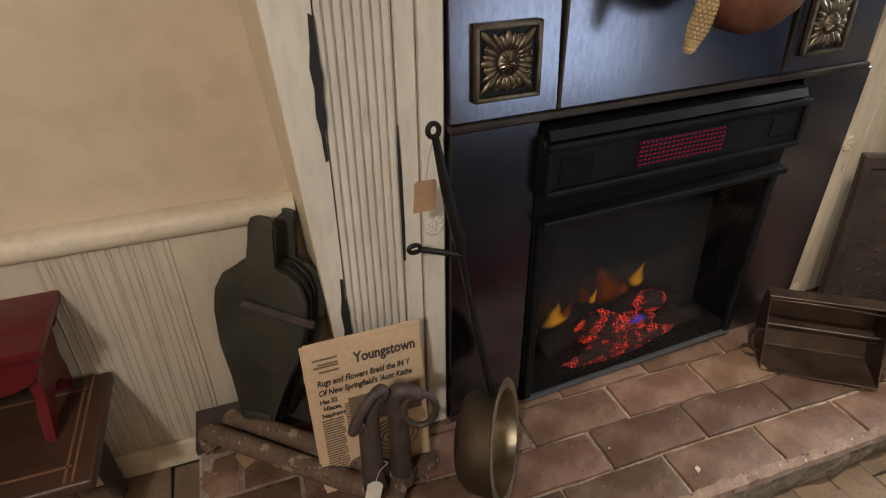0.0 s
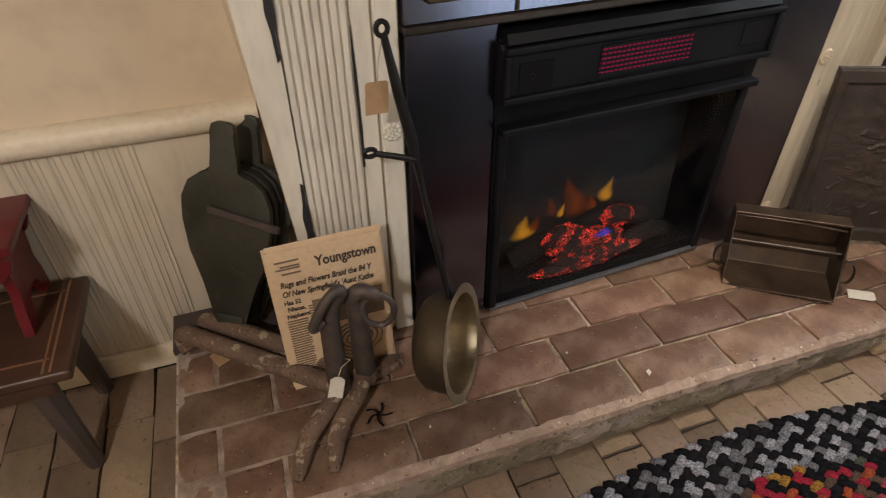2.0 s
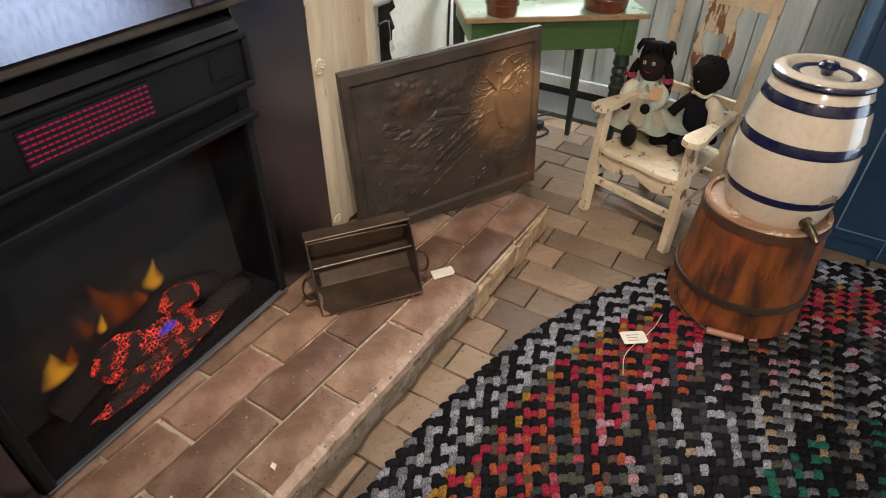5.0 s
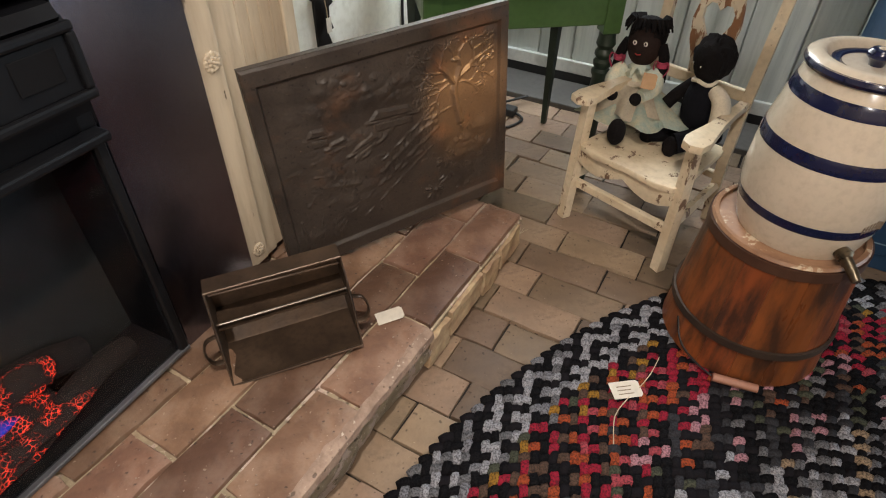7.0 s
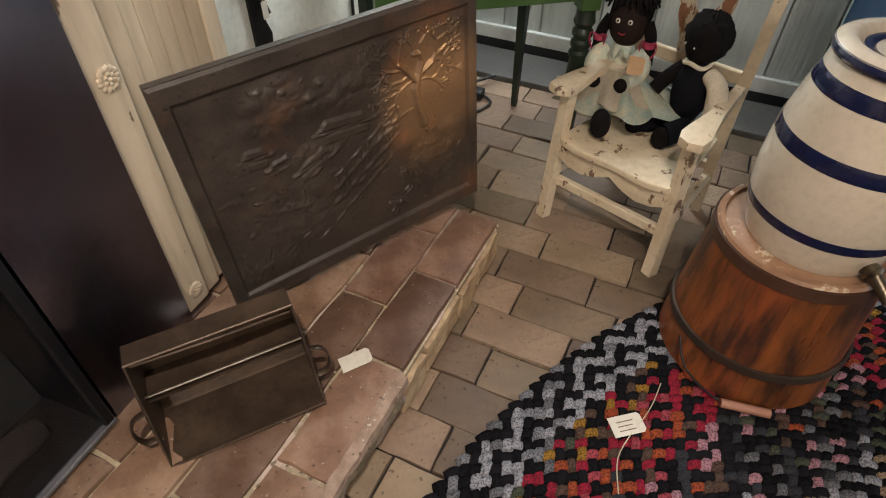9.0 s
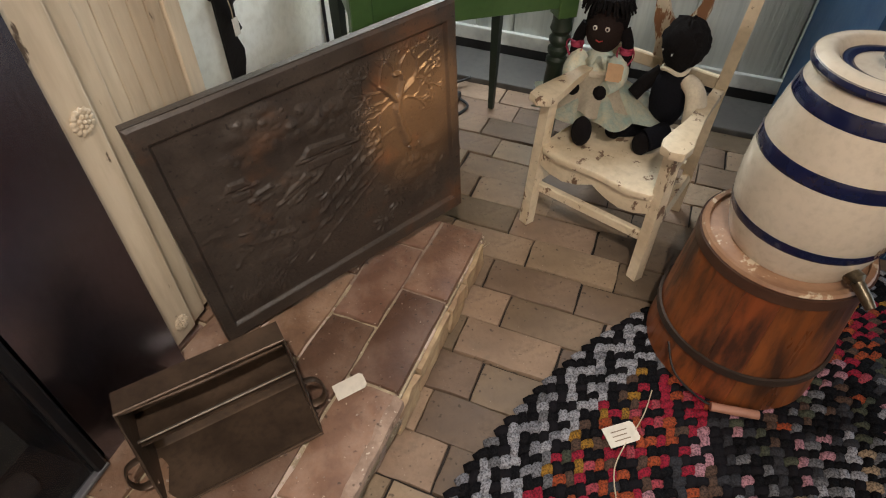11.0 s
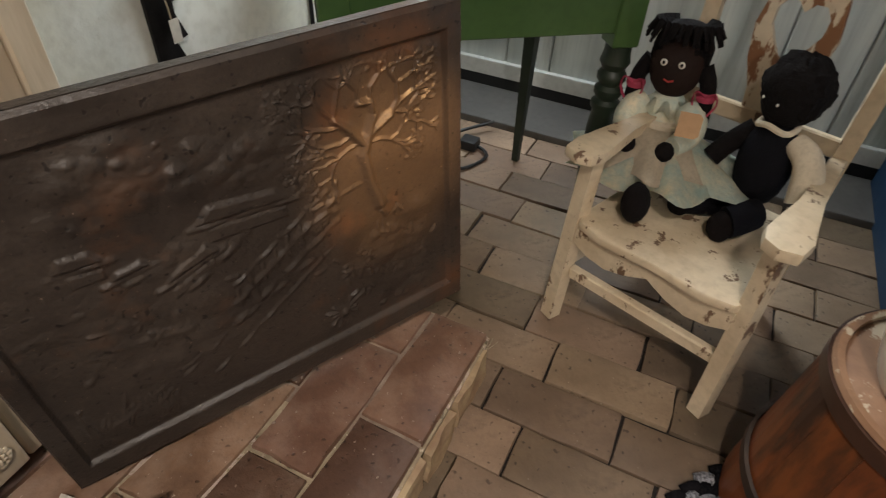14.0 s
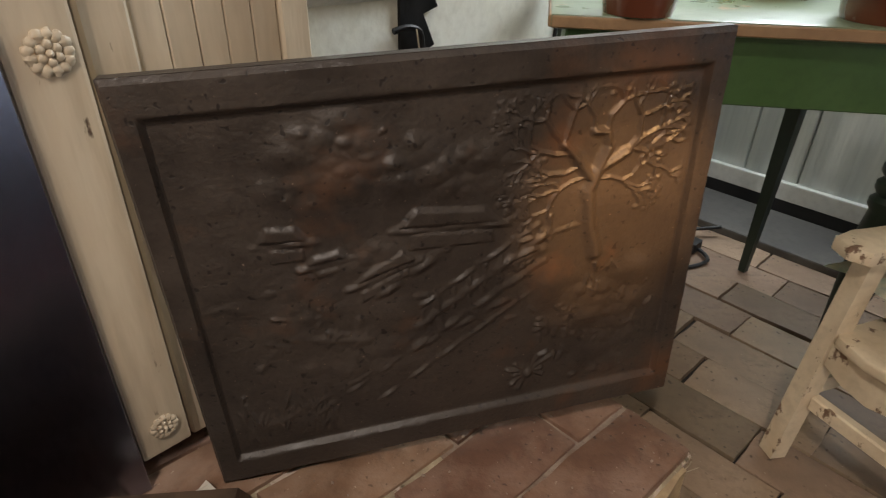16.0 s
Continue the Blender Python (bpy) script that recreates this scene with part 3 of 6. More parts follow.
part("top_panel", slab([(-0.002, 0.546), (-0.006, 0.596), (-0.028, 0.604), (-0.030, 0.700), (-0.016, 0.722), (0.10, 0.730), (0.10, 0.560)], -hw - 0.004, hw + 0.004, "x"), BLACK_METAL, fire)
part("top_hood", slab([(-0.022, 0.716), (-0.030, 0.724), (-0.020, 0.742), (0.05, 0.748), (0.05, 0.716)], -hw + 0.006, hw - 0.006, "x"), BLACK_METAL, fire)
for z in (0.602, 0.704):
    part("panel_rim", box(-hw - 0.003, hw + 0.003, -0.040, -0.028, z, z + 0.016, 0.005, 2), BLACK_METAL, fire, "raised bevelled rim")
for x in (-hw - 0.003, hw - 0.012):
    part("panel_rim", box(x, x + 0.015, -0.039, -0.028, 0.618, 0.704, 0.004, 2), BLACK_METAL, fire)
part("control_plate", box(-0.325, -0.245, -0.0322, -0.0295, 0.625, 0.685, 0.001), BLACK_IN, fire, "dull black switch plate")
part("control_plate", box(0.255, 0.325, -0.0322, -0.0295, 0.640, 0.690, 0.001), BLACK_IN, fire)
part("power_mark", tube([(-0.295 + 0.006 * math.cos(a), -0.0325, 0.655 + 0.006 * math.sin(a)) for a in (math.tau * k / 12 for k in range(12))], 0.0005, 5, closed=True), BRONZE_BAR, fire)
HEAT = glow("red_heat", (0.60, 0.035, 0.12), 0.45)
grille = part("heater_grille", box(-0.130, 0.108, -0.0315, -0.029, 0.630, 0.692), HEAT, fire, "heater outlet glowing dull red")
for k in range(7):
    part("grille_bar", box(-0.132, 0.110, -0.0345, -0.0315, 0.6290 + k * 0.0100, 0.6338 + k * 0.0100), BLACK_METAL, grille)
for k in range(21):
    part("grille_wire", box(-0.130 + k * 0.0119, -0.1285 + k * 0.0119, -0.0340, -0.0315, 0.630, 0.692), BLACK_METAL, grille)
part("door_frame", box(-hw + 0.002, hw - 0.002, -0.036, 0.0, 0.528, 0.546, 0.005, 2), BLACK_METAL, fire)
for x in (-hw + 0.004, hw - 0.026):
    part("door_frame", box(x, x + 0.022, -0.016, 0.0, 0.006, 0.532, 0.004), BLACK_METAL, fire)
part("bottom_strip", box(-hw + 0.004, hw - 0.004, -0.018, 0.0, 0.002, 0.012, 0.002), material("grey_strip", (0.16, 0.16, 0.17), (0.12, 0.12, 0.13), 0.4, 0.6), fire, "grey metal strip")
GLASS = bpy.data.materials.new("smoked_glass")
GLASS.use_nodes = True
GLASS.node_tree.nodes["Principled BSDF"].inputs["Base Color"].default_value = (0.42, 0.42, 0.44, 1)
GLASS.node_tree.nodes["Principled BSDF"].inputs["Roughness"].default_value = 0.04
GLASS.node_tree.nodes["Principled BSDF"].inputs["Transmission Weight"].default_value = 1.0
GLASS.node_tree.nodes["Principled BSDF"].inputs["IOR"].default_value = 1.22
pane = part("glass_pane", box(-hw + 0.026, hw - 0.026, -0.006, -0.003, 0.012, 0.532), GLASS, fire, "smoked glass")
pane.visible_shadow = False
part("fire_floor", box(-hw + 0.03, hw - 0.03, 0.0, 0.15, 0.008, 0.04), BLACK_IN, fire)
EMBER = bpy.data.materials.new("ember_bed")
EMBER.use_nodes = True
nt = EMBER.node_tree
b = nt.nodes["Principled BSDF"]
b.inputs["Base Color"].default_value, b.inputs["Roughness"].default_value = (0.03, 0.018, 0.014, 1), 0.9
cracks = nt.nodes.new("ShaderNodeTexVoronoi")
cracks.feature, cracks.inputs["Scale"].default_value = "DISTANCE_TO_EDGE", 120
where = nt.nodes.new("ShaderNodeTexCoord")
nt.links.new(where.outputs["Object"], cracks.inputs["Vector"])
lines = ramp(nt, cracks.outputs[0], (0.012, 1.0), (0.055, 0.0))
hot = mix(nt, lines, ramp(nt, tex(nt, 27.0), (0.46, 0.0), (0.62, 1.0)), 1.0, "MULTIPLY")
b.inputs["Emission Color"].default_value = (1.0, 0.045, 0.018, 1)
power = nt.nodes.new("ShaderNodeMath")
power.operation = "MULTIPLY"
power.inputs[1].default_value = 7.5
nt.links.new(hot, power.inputs[0])
nt.links.new(power.outputs[0], b.inputs["Emission Strength"])
for x, y, z, sx, sy, sz in ((-0.09, 0.055, 0.115, 0.068, 0.03, 0.052), (0.085, 0.06, 0.150, 0.056, 0.028, 0.032), (0.0, 0.05, 0.10, 0.11, 0.03, 0.035), (0.02, 0.03, 0.065, 0.16, 0.028, 0.022), (-0.06, 0.02, 0.045, 0.15, 0.02, 0.018)):
    part("ember_lump", blob((x, y, z), (sx, sy, sz), seg=24, rough=0.25, freq=5), EMBER, fire, "ember bed with red glowing cracks", smooth=True)
for pts, r in (([(-0.24, 0.09, 0.06), (-0.12, 0.085, 0.10), (0.0, 0.08, 0.11)], 0.030), ([(-0.04, 0.09, 0.10), (0.08, 0.09, 0.14), (0.2, 0.085, 0.10)], 0.032), ([(0.10, 0.04, 0.06), (0.2, 0.05, 0.07), (0.27, 0.06, 0.05)], 0.026)):
    part("log", tube(smoothed(pts, 5), r, 12), LOG, fire, "charred imitation log", smooth=True)


def flame(x, y, z, w, h, lean, seed):
    """A licking tongue, ragged along its sides and thinning out towards its edges."""
    bm = bmesh.new()
    thick = bm.verts.layers.float.new("body")
    rows = []
    for k in range(15):
        v = k / 14
        half = w * 0.5 * (1 - v) ** 0.75 * (0.55 + 0.9 * math.sin(math.pi * min(1, v * 0.9 + 0.12))) * (1 + 0.35 * noise.noise(Vector((v * 3.1, seed, 0))))
        mid = x + lean * v * v + w * 0.30 * noise.noise(Vector((v * 2.2, seed + 5, 0)))
        line = []
        for c in range(9):
            s = c / 4 - 1
            q = bm.verts.new((mid + 1.5 * half * s, y - 0.004 * (1 - s * s), z + h * v))
            q[thick] = (1 - s * s) ** 1.6 * min(1.0, v * 5) * (1 - v) ** 0.5
            line.append(q)
        rows.append(line)
    for p, q in zip(rows, rows[1:]):
        for c in range(8):
            bm.faces.new((p[c], p[c + 1], q[c + 1], q[c]))
    return bm


def sheer(m, share):
    """Lets part of what is behind shine through a flame."""
    t = m.node_tree
    mixer, clear = t.nodes.new("ShaderNodeMixShader"), t.nodes.new("ShaderNodeBsdfTransparent")
    body = t.nodes.new("ShaderNodeAttribute")
    body.attribute_name = "body"
    lick = ramp(t, tex(t, 34.0, (1, 1, 0.45), 2.0), (0.30, 1.0), (0.66, share))
    t.links.new(mix(t, body.outputs["Color"], lick, 1.0, "MULTIPLY"), mixer.inputs[0])
    t.links.new(clear.outputs[0], mixer.inputs[1])
    t.links.new(t.nodes["Principled BSDF"].outputs[0], mixer.inputs[2])
    t.links.new(mixer.outputs[0], t.nodes["Material Output"].inputs["Surface"])


FLAME_Y, FLAME_O, FLAME_B = glow("yellow_flame", (1.0, 0.42, 0.03), 1.5), glow("orange_flame", (0.85, 0.15, 0.012), 0.55), glow("blue_flame", (0.02, 0.09, 1.0), 1.6)
sheer(FLAME_Y, 0.9)
sheer(FLAME_O, 0.45)
sheer(FLAME_B, 0.9)
for i, (x, z, w, h, lean, mt) in enumerate(((-0.205, 0.120, 0.048, 0.085, 0.012, FLAME_Y), (-0.165, 0.140, 0.026, 0.055, 0.010, FLAME_O), (-0.115, 0.175, 0.030, 0.075, -0.012, FLAME_O), (-0.085, 0.165, 0.018, 0.05, 0.012, FLAME_Y),
                            (-0.030, 0.150, 0.060, 0.150, -0.050, FLAME_O), (0.062, 0.180, 0.034, 0.085, 0.016, FLAME_Y), (0.02, 0.165, 0.020, 0.060, -0.01, FLAME_O), (0.002, 0.134, 0.042, 0.032, 0.012, FLAME_B))):
    part("flame", flame(x, 0.10 if mt is not FLAME_B else 0.012, z, w, h, lean, i * 3.3), mt, fire, "flickering flame")

# ---- hearth and floor beds (bricks are laid at the end) ----


def hearth_top(x):
    return 0.168 - 0.030 * max(0.0, x - 0.25)


hearth = bmesh.new()
xs = [-0.835 + 2.385 * i / 40 for i in range(41)]
rows = []
for x in xs:
    t = hearth_top(x)
    j = 0.008 * noise.noise(Vector((x * 5, 0, 0)))
    rows.append([hearth.verts.new(c) for c in ((x, -0.395 + j, -0.01), (x, -0.415 + j, 0.06), (x, -0.424, t - 0.020), (x, -0.410, t - 0.009), (x, 0.235, t - 0.009), (x, 0.235, -0.01))])
for a, c in zip(rows, rows[1:]):
    for k in range(5):
        hearth.faces.new((a[k], c[k], c[k + 1], a[k + 1]))
hearth.faces.new(rows[0])
hearth.faces.new(rows[-1][::-1])
hearth_ob = fixed(part("hearth", hearth, [PLASTER], smooth=True), "raised brick hearth with a crumbling rendered edge", "hearth")
face = bmesh.new()
NX, NZ = 260, 12
grid = []
for i in range(NX + 1):
    x = -0.834 + 1.835 * i / NX
    top = hearth_top(x) - 0.008
    line = []
    for k in range(NZ + 1):
        v = k / NZ
        d = 0.016 * noise.noise(Vector((x * 7, v * 1.6, 4))) + 0.007 * noise.noise(Vector((x * 26, v * 5, 9))) + 0.003 * noise.noise(Vector((x * 70, v * 14, 2)))
        line.append(face.verts.new((x, -0.424 - 0.012 * v * (1 - v) * 4 - d * (0.35 + 0.65 * math.sin(math.pi * min(1.0, v * 1.05))) + 0.020 * (1 - v) ** 2 + (0.012 if k == NZ else 0.0), 0.001 + (top - 0.001) * v)))
    grid.append(line)
for p, q in zip(grid, grid[1:]):
    for k in range(NZ):
        face.faces.new((p[k], q[k], q[k + 1], p[k + 1]))
bmesh.ops.solidify(face, geom=face.faces[:], thickness=-0.02)
part("rendered_edge", face, PLASTER, hearth_ob, "crumbling lime render on the hearth front", smooth=True)


def rough_lump(x0, x1, y0, y1, z0, z1, seed):
    """A broken block with an uneven face."""
    bm = box(x0, x1, y0, y1, z0, z1)
    bmesh.ops.subdivide_edges(bm, edges=bm.edges[:], cuts=5, use_grid_fill=True)
    for v in bm.verts:
        v.co += 0.006 * noise.noise_vector(v.co * 26 + Vector((seed, 0, 0)))
    return bm


for i, (x0, x1) in enumerate(((0.99, 1.09), (1.10, 1.27), (1.285, 1.38), (1.395, 1.525))):
    part("brick", rough_lump(x0, x1, -0.433, -0.38, 0.012 + 0.02 * (i % 2), hearth_top(x0) - 0.040 + 0.012 * (i % 2), i), YELLOW_CHIP, hearth_ob, "yellowish broken brick edge")

# ---- braided rug ----
rug = thing("braided_rug", pose(0.35, -1.6, 0.0), "oval braided rag rug in black, grey and red", "rug")
A, B, RW = 1.60, 1.10, 0.031
K, W_, G1, G2 = (0.005, 0.005, 0.006), (0.28, 0.28, 0.305), (0.13, 0.13, 0.14), (0.035, 0.035, 0.04)
R1, R2, OR, YE, BR = (0.26, 0.016, 0.034), (0.31, 0.055, 0.07), (0.29, 0.060, 0.024), (0.27, 0.14, 0.025), (0.085, 0.052, 0.038)
OL, GN, TA, PK = (0.06, 0.065, 0.045), (0.015, 0.10, 0.07), (0.29, 0.21, 0.14), (0.36, 0.18, 0.21)


def rag(name, colours):
    m = bpy.data.materials.new(name)
    m.use_nodes = True
    t = m.node_tree
    g = t.nodes.new("ShaderNodeNewGeometry")
    n = t.nodes.new("ShaderNodeValToRGB")
    n.color_ramp.interpolation = "CONSTANT"
    while len(n.color_ramp.elements) < len(colours):
        n.color_ramp.elements.new(0.5)
    for i, (e, c) in enumerate(zip(n.color_ramp.elements, colours)):
        e.position, e.color = i / len(colours), (*c, 1)
    t.links.new(g.outputs["Random Per Island"], n.inputs[0])
    weave = tex(t, 240.0, (1, 1, 1), 2.0)
    col = mix(t, n.outputs[0], (0.014, 0.013, 0.014), ramp(t, weave, (0.42, 0.0), (0.62, 0.7)))
    t.links.new(col, t.nodes["Principled BSDF"].inputs["Base Color"])
    t.nodes["Principled BSDF"].inputs["Roughness"].default_value = 1.0
    t.nodes["Principled BSDF"].inputs["Specular IOR Level"].default_value = 0.03
    bp = t.nodes.new("ShaderNodeBump")
    bp.inputs["Strength"].default_value, bp.inputs["Distance"].default_value = 0.6, 0.003
    t.links.new(weave, bp.inputs["Height"])
    t.links.new(bp.outputs[0], t.nodes["Principled BSDF"].inputs["Normal"])
    return m


BLACK_RAG = rag("black_rag", [K, (0.010, 0.009, 0.011), K])
BANDS = [(0, rag("grey_white_rag", [W_, W_, G1, W_, (0.18, 0.18, 0.20)])), (4, rag("ochre_rag", [YE, BR, G1, OL, R1])), (5, rag("red_ochre_rag", [R1, YE, R1, BR, OR])),
         (6, rag("red_rag", [R1, R2, R1, OR, BR])), (8, rag("orange_rag", [OR, R1, OR, BR, G2])), (10, rag("pink_rag", [R2, PK, G2, R1, OL])), (12, rag("olive_rag", [OL, BR, G2, OR, G1])),
         (14, rag("grey_rag", [G1, G2, W_, OL, PK])), (17, rag("tweed_rag", [G1, W_, G2, TA, G1])), (22, rag("green_rag", [G2, GN, TA, OL, G1]))]
for ring in range(35):
    s = RW * (ring + 0.5)
    a, bb = A - s, B - s
    if bb < 0.03:
        break
    # equal steps along the ring
    steps, pts, total = 720, [], 0.0
    for i in range(steps):
        th = math.tau * i / steps
        pts.append(Vector((a * math.cos(th), bb * math.sin(th), 0)))
    lens = [(pts[(i + 1) % steps] - pts[i]).length for i in range(steps)]
    total = sum(lens)
    count = max(6, int(total / 0.035))
    vs, fs, strand = [], [], []
    i, run = 0, 0.0
    for k in range(2 * count):
        goal = total * k / (2 * count)
        while run + lens[i] < goal and i < steps - 1:
            run += lens[i]
            i += 1
        p = pts[i].lerp(pts[(i + 1) % steps], (goal - run) / lens[i])
        t = (pts[(i + 1) % steps] - pts[i]).normalized()
        nrm = Vector((-t.y, t.x, 0))
        side = 1 if k % 2 else -1
        tw = random.uniform(-0.22, 0.22)
        d = (t * (0.86 - tw * 0.3) + nrm * (0.51 + tw) * side).normalized()
        e = Vector((-d.y, d.x, 0))
        c = p + nrm * (0.0074 * side) + Vector((0, 0, 0.010 + random.uniform(-0.001, 0.001)))
        L, Wd, H = 0.0192 * random.uniform(0.88, 1.08), 0.0118 * random.uniform(0.88, 1.08), 0.0062
        strand.append(1 if k % 3 == 0 or (ring == 0 and k % 3 == 1) or (ring == 2 and k % 3 == 2) or random.random() < (0.04 if ring < 4 else 0.12 if ring < 12 else 0.28) else 0)
        base = len(vs)
        for u, v, w in ((-1, -0.78, -0.9), (-1, 0.78, -0.9), (1, 0.78, -0.9), (1, -0.78, -0.9), (-0.3, -1.0, -0.9), (-0.3, 1.0, -0.9), (0.3, 1.0, -0.9), (0.3, -1.0, -0.9),
                        (-0.80, -0.56, 0.62), (-0.80, 0.56, 0.62), (0.80, 0.56, 0.62), (0.80, -0.56, 0.62), (-0.26, -0.74, 1.0), (-0.26, 0.74, 1.0), (0.26, 0.74, 1.0), (0.26, -0.74, 1.0)):
            q = c + d * (u * L) + e * (v * Wd)
            vs.append((q.x, q.y, q.z + w * H))
        for f in ((0, 1, 9, 8), (1, 5, 13, 9), (5, 6, 14, 13), (6, 2, 10, 14), (2, 3, 11, 10), (3, 7, 15, 11), (7, 4, 12, 15), (4, 0, 8, 12), (8, 9, 13, 12), (12, 13, 14, 15), (15, 14, 10, 11)):
            fs.append([base + q for q in f])
    me = bpy.data.meshes.new("braid")
    me.from_pydata(vs, [], fs)
    me.shade_smooth()
    me.materials.append([m for first, m in BANDS if ring >= first][-1])
    me.materials.append(BLACK_RAG)
    for q, p in enumerate(me.polygons):
        p.material_index = strand[q // 11]
    ob = new("braid", me)
    ob.parent = rug
backing = lathe([(1.0, 0.001), (1.0, 0.006)], 96)
bmesh.ops.transform(backing, matrix=Matrix.Diagonal((A - 0.012, B - 0.012, 1, 1)), verts=backing.verts[:])
part("backing", backing, BLACK_CLOTH, rug, "dark underside of the rug")

# ---- fireback leaning on the post ----
fireback = thing("fireback", pose(1.284, -0.183, 0.164, 0, 0, -28.0) @ pose(0, 0, 0, 0, -2.7, 0), "cast iron fireback with landscape relief, rust-brown", "fireback")
FW, FH = 0.336, 0.545


NU, NV = 340, 276
U, V = np.meshgrid(np.linspace(0, 1, NU + 1), np.linspace(0, 1, NV + 1))
ASPECT = 2 * FW / FH
H = np.zeros_like(U)
cut = random.Random(21)


depth_ok = True


def bump(cx, cy, rx, ry, k):
    global H
    H = np.maximum(H, k * np.exp(-(((U - cx) / rx) ** 2 + ((V - cy) / ry) ** 2))) if k > 0 else H


def limb(x0, y0, x1, y1, w, k):
    """A raised line from one point of the plate to another."""
    global H
    dx, dy = (x1 - x0) * ASPECT, y1 - y0
    t = np.clip((((U - x0) * ASPECT) * dx + (V - y0) * dy) / (dx * dx + dy * dy + 1e-9), 0, 1)
    d = np.hypot((U - x0) * ASPECT - t * dx, V - y0 - t * dy)
    wob = 0.55 + 0.45 * np.sin(U * 61 + V * 47 + 9 * x0) * np.sin(U * 23 - V * 39 + 5 * y0)
    H = np.maximum(H, k * (wob if w < 0.0125 and depth_ok else 1.0) * np.exp(-(d / w) ** 2))


def branch(x, y, ang, length, w, depth):
    bend = cut.uniform(-0.45, 0.45)
    for a in (ang - bend, ang + bend):
        x1, y1 = x + 0.5 * length * math.cos(a) / ASPECT, y + 0.5 * length * math.sin(a)
        limb(x, y, x1, y1, w * 0.66, 0.0022 + 0.22 * w)
        x, y = x1, y1
    if depth:
        for k in range(3 if depth > 3 else 2):
            branch(x, y, ang + (k - 0.5 - 0.5 * (depth > 3)) * 0.75 + cut.uniform(-0.35, 0.35), length * cut.uniform(0.58, 0.78), max(0.0042, w * 0.66), depth - 1)
    else:
        for k in range(2):
            bump(x + cut.uniform(-0.012, 0.012), y + cut.uniform(-0.012, 0.012), 0.005, 0.006, 0.0030)


def plane_of(points, k, lean=0.0, soft=0.006):
    """A raised flat patch inside a convex outline, such as a roof or a gable."""
    global H
    inside = np.full_like(U, 9.0)
    n = len(points)
    for (x0, y0), (x1, y1) in zip(points, points[1:] + points[:1]):
        dx, dy = (x1 - x0) * ASPECT, y1 - y0
        inside = np.minimum(inside, ((V - y0) * dx - (U - x0) * ASPECT * dy) / math.hypot(dx, dy))
    mid = sum(p[1] for p in points) / n
    H = np.maximum(H, np.clip(inside / soft, 0, 1) * (k + lean * (V - mid)))


# clouds of foliage, cottages, fences and ruts of the road, shrubs, grass, a flower, and the bare tree
for cx, cy, sx, sy, n, r, k in ((0.29, 0.85, 0.050, 0.030, 12, 0.034, 0.0085), (0.38, 0.80, 0.060, 0.040, 16, 0.034, 0.0095), (0.50, 0.775, 0.060, 0.028, 12, 0.030, 0.0075), (0.24, 0.755, 0.040, 0.030, 6, 0.030, 0.0044),
                                (0.20, 0.45, 0.080, 0.050, 12, 0.034, 0.0040), (0.36, 0.58, 0.060, 0.030, 9, 0.024, 0.0046), (0.80, 0.34, 0.080, 0.070, 16, 0.036, 0.0060), (0.86, 0.24, 0.045, 0.070, 10, 0.032, 0.0058),
                                (0.83, 0.12, 0.040, 0.025, 10, 0.012, 0.0050), (0.56, 0.72, 0.040, 0.020, 6, 0.028, 0.0038), (0.30, 0.25, 0.090, 0.050, 9, 0.034, 0.0034), (0.13, 0.62, 0.050, 0.100, 8, 0.050, 0.0020)):
    for i in range(n):
        f = cut.uniform(0.5, 1.25)
        bump(cx + cut.gauss(0, sx * 0.7), cy + cut.gauss(0, sy * 0.7), r * f, r * f * cut.uniform(0.8, 1.3), k * cut.uniform(0.5, 1.1))
for cx, cy, sx, sy, n in ((0.80, 0.36, 0.085, 0.055, 17), (0.84, 0.24, 0.055, 0.060, 11), (0.72, 0.29, 0.040, 0.050, 6), (0.36, 0.80, 0.075, 0.040, 8), (0.22, 0.42, 0.060, 0.050, 6)):
    for i in range(n):
        x, y, first = cx + cut.uniform(-sx, sx), cy + cut.uniform(-sy, sy), cut.uniform(0, 6.3)
        for q in range(5):
            a = first + 1.256 * q + cut.uniform(-0.4, 0.4)
            out = cut.uniform(0.016, 0.034)
            limb(x, y, x + out * math.cos(a) / ASPECT, y + out * math.sin(a), 0.0075, cut.uniform(0.0035, 0.0062))


def cottage(x, y, w, h, rise):
    """A roof slope over a gable wall with windows, each a patch of its own height."""
    plane_of([(x - 0.012, y), (x + w + 0.012, y + rise), (x + w * 0.84, y + rise + h), (x + w * 0.14, y + h)], 0.0058, 0.030, 0.012)
    plane_of([(x + 0.010, y - h * 1.1), (x + w * 0.94, y - h * 0.9 + rise), (x + w * 0.94, y + rise - 0.010), (x + 0.010, y - 0.010)], 0.0032)
    limb(x - 0.014, y - 0.002, x + w + 0.014, y + rise, 0.009, 0.0056)
    for q in (0.25, 0.5, 0.75):
        limb(x + w * q, y - h * 0.8 + rise * q, x + w * q, y - h * 0.35 + rise * q, 0.007, 0.0048)


